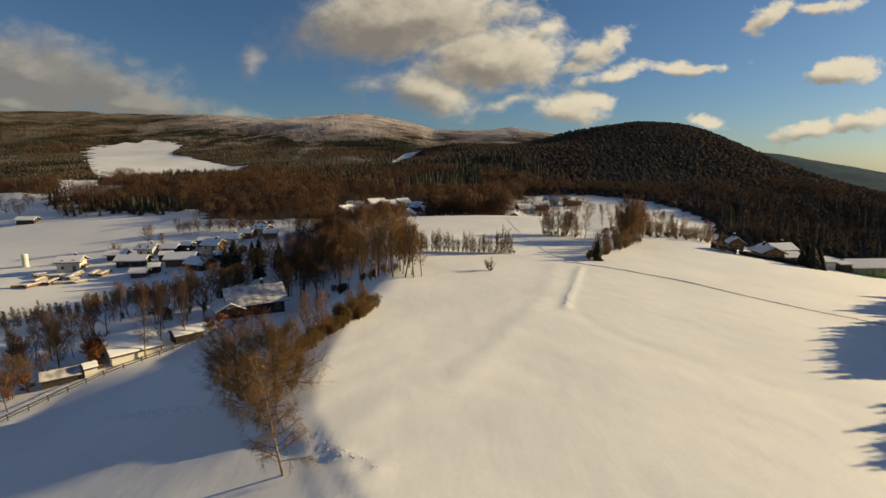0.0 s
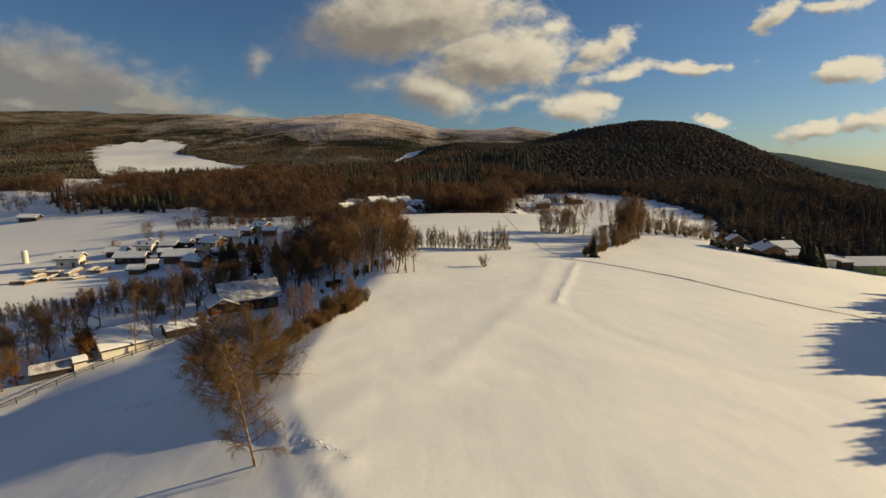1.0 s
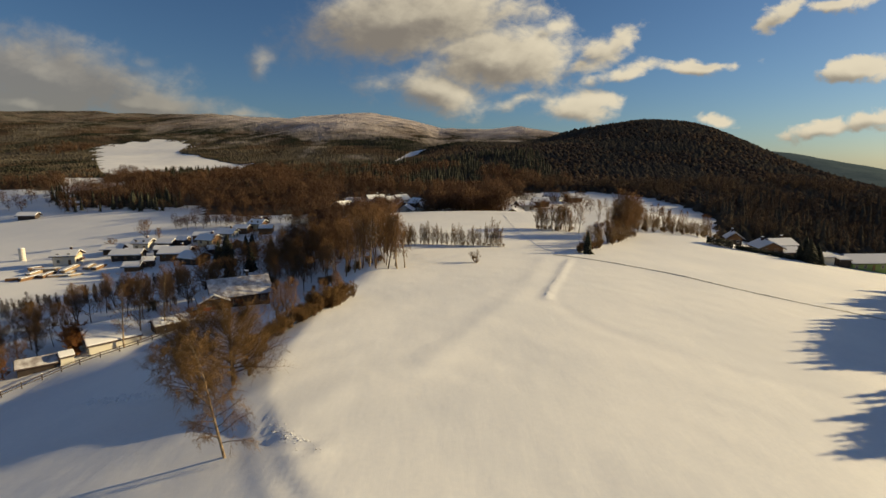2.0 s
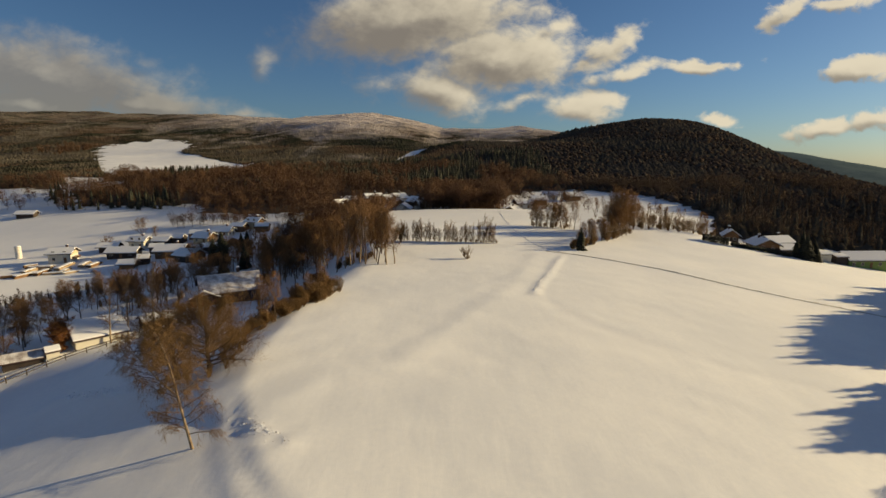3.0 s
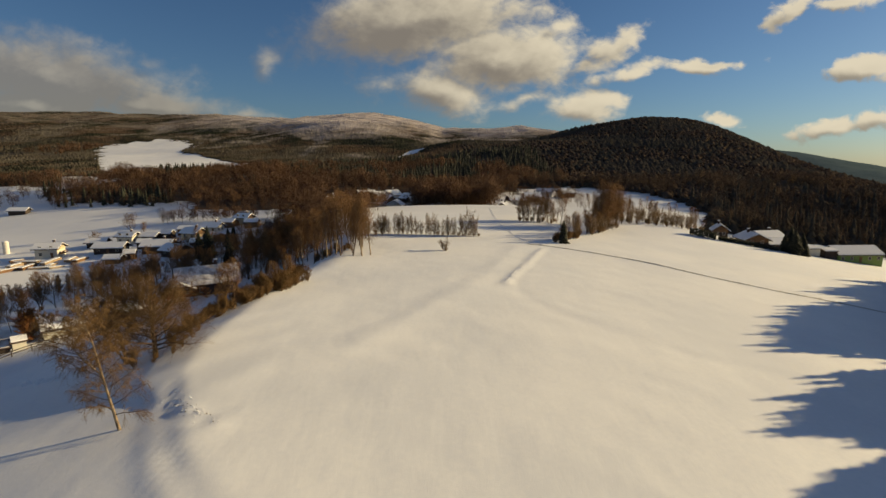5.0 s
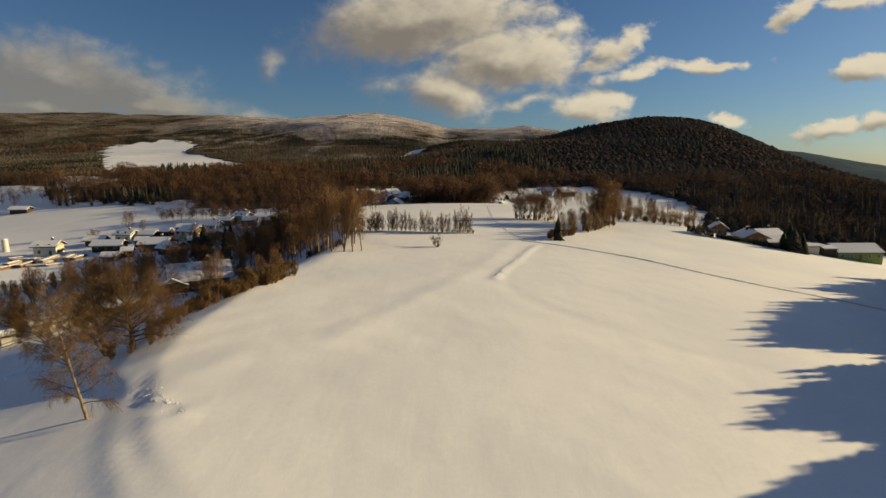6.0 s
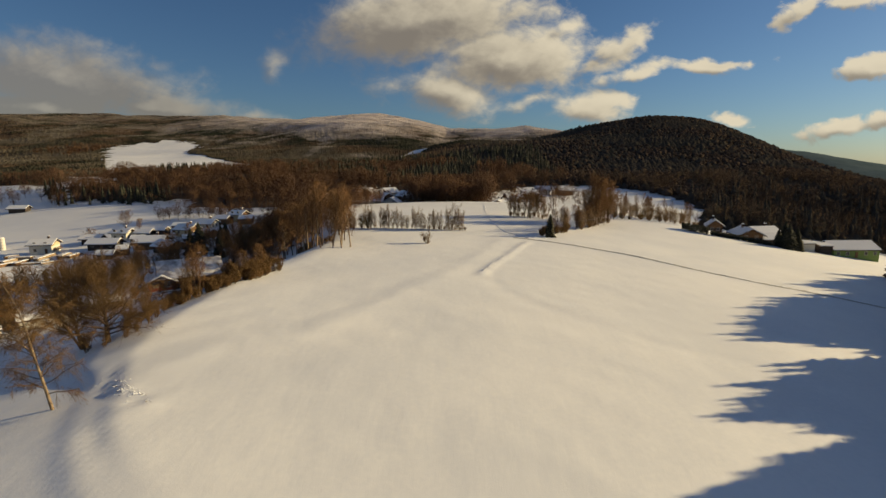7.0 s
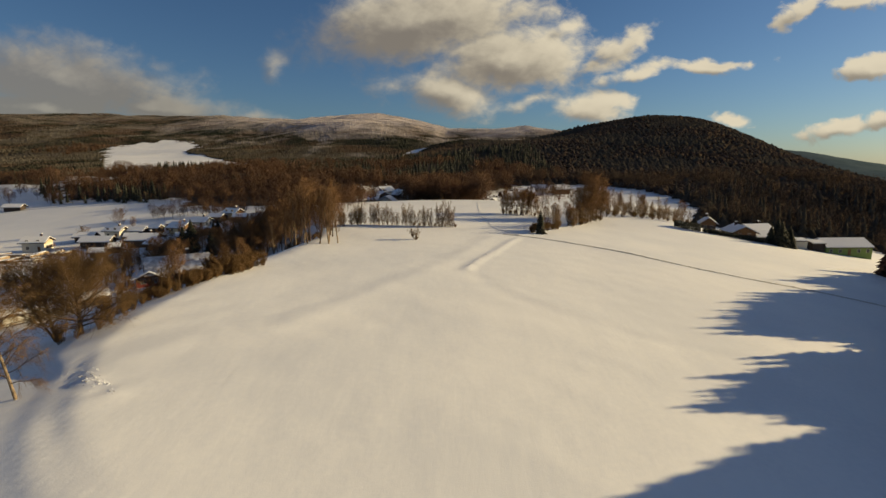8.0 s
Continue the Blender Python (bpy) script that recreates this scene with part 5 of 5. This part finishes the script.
thicket("broadleaf_wood", "brown bare wood beside the high meadow", 80, -1070, -968, 1230, 1400, 1.0, 1.6)
thicket("broadleaf_wood", "small bare trees on the high meadow", 16, -1005, -955, 1424, 1456, 0.4, 0.7)
thicket("broadleaf_wood", "scattered bare trees beside the far meadow", 22, -310, -240, 300, 335, 0.5, 0.85)
thicket("broadleaf_wood", "bare brown trees below the crest of the field", 150, -80, -20, 196, 262, 0.55, 0.85, HOUSES, -0.30)
# trees round the hamlet
thicket("broadleaf_wood", "tall bare trees shading the hamlet", 70, -8, 34, 298, 340, 1.1, 1.5)
HAMLET_SPOTS = [(x, y, 5.5) for x, y in ((-58, 292), (-49, 288), (-52, 305), (-41, 298), (-43, 312), (-33, 305), (-36, 322), (-27, 312), (-22, 300), (-28, 330), (-16, 318), (-10, 308))]
thicket("broadleaf_wood", "bare trees between the houses of the hamlet", 26, -62, -4, 282, 335, 0.5, 0.8, HAMLET_SPOTS)
thicket("broadleaf_wood", "bare brown wood behind the crest of the field", 80, -10, 37, 262, 292, 1.05, 1.4, [(42, 283, 8), (40, 296, 7)])
thicket("broadleaf_wood", "bare trees among the far houses", 26, 45, 90, 285, 345, 0.7, 1.0, [(52, 318, 8), (64, 330, 8), (76, 352, 8), (90, 348, 8)])
# houses under the hill
corner_spruce = spruce("spruce_tree", "broad dark spruce beside the houses", 93, 128.5, 171.0, 8.5, 2.8, 22, 15, group="spruces by the houses")
for x, y, t in ((131.0, 172.5, 6.0), (133.5, 174.5, 7.4), (130.0, 175.5, 9.0), (126.8, 173.5, 6.2), (132.0, 170.8, 5.2)):
    again(corner_spruce, x, y, t / 8.5, rng.uniform(0, 360))


def hedge(label, line, wide, tall, mat, seed):
    """A clipped evergreen hedge: a rounded, lumpy body set with short shoots."""
    r = np.random.default_rng(seed)
    p0, p1 = [], []
    for (x0, y0), (x1, y1) in zip(line, line[1:]):
        for i in range(int(math.hypot(x1 - x0, y1 - y0) * 90)):
            t, a, b = r.uniform(0, 1), r.uniform(-0.5, 0.5), r.uniform(0, 1)
            nx, ny = (y1 - y0) / math.hypot(x1 - x0, y1 - y0), -(x1 - x0) / math.hypot(x1 - x0, y1 - y0)
            q = np.array([x0 + (x1 - x0) * t + nx * a * wide, y0 + (y1 - y0) * t + ny * a * wide, 0])
            q[2] = at_line[0](q[0], q[1]) + b * tall * (1 - 0.5 * abs(a))
            p0.append(q)
            p1.append(q + r.normal(0, 0.16, 3) + np.array([0, 0, 0.14]))
    root = tagged(new("hedge"), label, "hedge")
    shoots = hang("foliage", quick("foliage", *tubes(p0, p1, np.full(len(p0), 0.24), np.full(len(p0), 0.05), 3), mat), root)
    tagged(shoots, kind="stuff")


at_line = [lambda x, y: float(height(x, y)) + 0.1]
hedge("dark evergreen hedge in front of the houses", [(104.0, 172.6), (113.0, 171.8), (123.0, 170.6)], 1.6, 1.3, SPRUCE, 3)
hedge("tall dark hedge at the edge of the field", [(95.8, 176.4), (103.2, 173.0)], 2.4, 2.5, SPRUCE, 4)


def fence(label, line, gap, tall, wood):
    """A post-and-rail fence > posts, rails, snow caps."""
    root = tagged(new("fence"), label, "fence")
    bm = bmesh.new()
    post = mesh_of("post", block(bm, 0, 0, tall / 2 - 0.2, 0.14, 0.14, tall + 0.4, 0.02), wood)
    cap = mesh_of("snow_cap", block(bmesh.new(), 0, 0, tall + 0.06, 0.20, 0.20, 0.14, 0.05), ROOF_SNOW)
    spots = []
    for (x0, y0), (x1, y1) in zip(line, line[1:]):
        n = max(1, int(math.hypot(x1 - x0, y1 - y0) / gap))
        spots += [(x0 + (x1 - x0) * i / n, y0 + (y1 - y0) * i / n) for i in range(n)]
    spots.append(line[-1])
    feet = [Vector((x, y, at_ground(x, y))) for x, y in spots]
    for f in feet:
        p = hang("post", post, root, Matrix.Translation(f))
        hang("snow_cap", cap, p)
    for a_, b_ in zip(feet, feet[1:]):
        for z in (0.45, 0.85):
            d = b_ - a_
            m = Matrix.Translation((a_ + b_) / 2 + Vector((0, 0, z * tall))) @ d.to_track_quat("X", "Z").to_matrix().to_4x4()
            part("rail", block(bmesh.new(), 0, -0.085, 0, d.length, 0.05, 0.14), wood, root, m=m)


fence("weathered wooden fence at the foot of the snowy slope", [(-70.5, 71.0), (-67.0, 79.0), (-62.5, 86.5), (-57.0, 95.0), (-51.5, 105.0), (-47.0, 113.0)], 2.6, 1.2, DARKWOOD)


def timber_stack(label, x, y, turn, l, boards, wood):
    """A stack of sawn timber > boards, bearers, snow."""
    root = tagged(new("timber_stack"), label, "timber")
    for k in range(2):
        part("bearer", block(bmesh.new(), (k - 0.5) * l * 0.6, 0, 0.06, 0.16, 1.6, 0.16), DARKWOOD, root)
    r = np.random.default_rng(boards)
    for i in range(boards):
        part("board", block(bmesh.new(), r.uniform(-0.6, 0.6), -0.9 + 0.60 * (i % 4), 0.34 + 0.42 * (i // 4), l * r.uniform(0.8, 1.0), 0.52, 0.38, 0.03), wood, root)
    part("snow_cover", block(bmesh.new(), 0, 0.25, 0.34 + 0.42 * ((boards - 1) // 4) + 0.28, l * 0.86, 1.7, 0.22, 0.08), ROOF_SNOW, root)
    root.matrix_basis = pose(x, y, at_ground(x, y), 0, 0, turn)


for x, y, t, l, b in ((-143.6, 189.0, 105, 14, 8), (-137.6, 191.5, 108, 9, 8), (-133.3, 191.0, 99, 9, 8), (-148.2, 176.5, 80, 10, 8), (-135.5, 180.6, 58, 5, 4), (-151.5, 181.5, 100, 8, 12),
                      (-154.5, 188.0, 20, 6, 8), (-145.8, 180.5, 102, 9, 8), (-149.5, 186.5, 15, 5, 12), (-158.5, 190.5, 60, 5, 8), (-141.0, 179.5, 25, 7, 4), (-152.0, 174.5, 30, 6, 8), (-140.0, 184.5, 110, 6, 4)):
    timber_stack("snow-dusted stack of sawn timber in the yard", x, y, t, l, b, FRESHWOOD if b != 8 or t > 104 else TIMBER)


def clods(name, label, spots, lo, hi, mat, seed, sunk=0.1):
    """Broken lumps of crusted snow."""
    r = np.random.default_rng(seed)
    bm = bmesh.new()
    for x, y in spots:
        g = r.uniform(lo, hi)
        m = Matrix.LocRotScale((x, y, at_ground(x, y) - g * sunk), Euler((r.normal(0, 0.25), r.normal(0, 0.25), r.uniform(0, 3))), (g, g * r.uniform(0.6, 1.0), g * r.uniform(0.45, 0.8)))
        made = bmesh.ops.create_icosphere(bm, subdivisions=1, radius=0.6, matrix=m)
        for v in made["verts"]:
            v.co += Vector(r.normal(0, 0.06 * g, 3))
    tagged(new(name, mesh_of(name, bm, mat)), label, "snow", kind="stuff")


r = np.random.default_rng(33)
clods("snow_clods", "broken crusty snow on the bank", [(-12.8 + 6.2 * v + r.normal(0, 0.55), 46.3 - 4.8 * v + r.normal(0, 0.55)) for v in r.uniform(0, 1, 260)], 0.06, 0.20, SNOW, 34, 0.30)
clods("earth_clods", "bare earth lumps in the broken bank", [(-11.5 + 4.9 * v + r.normal(0, 0.40), 45.2 - 3.7 * v + r.normal(0, 0.40)) for v in r.uniform(0, 1, 45)], 0.06, 0.14, EARTH, 35, 0.25)
clods("snow_clods", "row of snow lumps beside the ploughed track", [(23.9 + 5.3 * v + r.normal(0, 0.2), 96.0 + 15.5 * v + r.normal(0, 0.2)) for v in r.uniform(0, 1, 46)], 0.14, 0.34, SNOW, 36)
clods("snow_clods", "lumpy trodden snow across the shaded slope", [(-47 + 17 * v + r.normal(0, 0.4), 67.5 - 8.5 * v + r.normal(0, 0.4)) for v in r.uniform(0, 1, 240)], 0.30, 0.72, SNOW, 37)
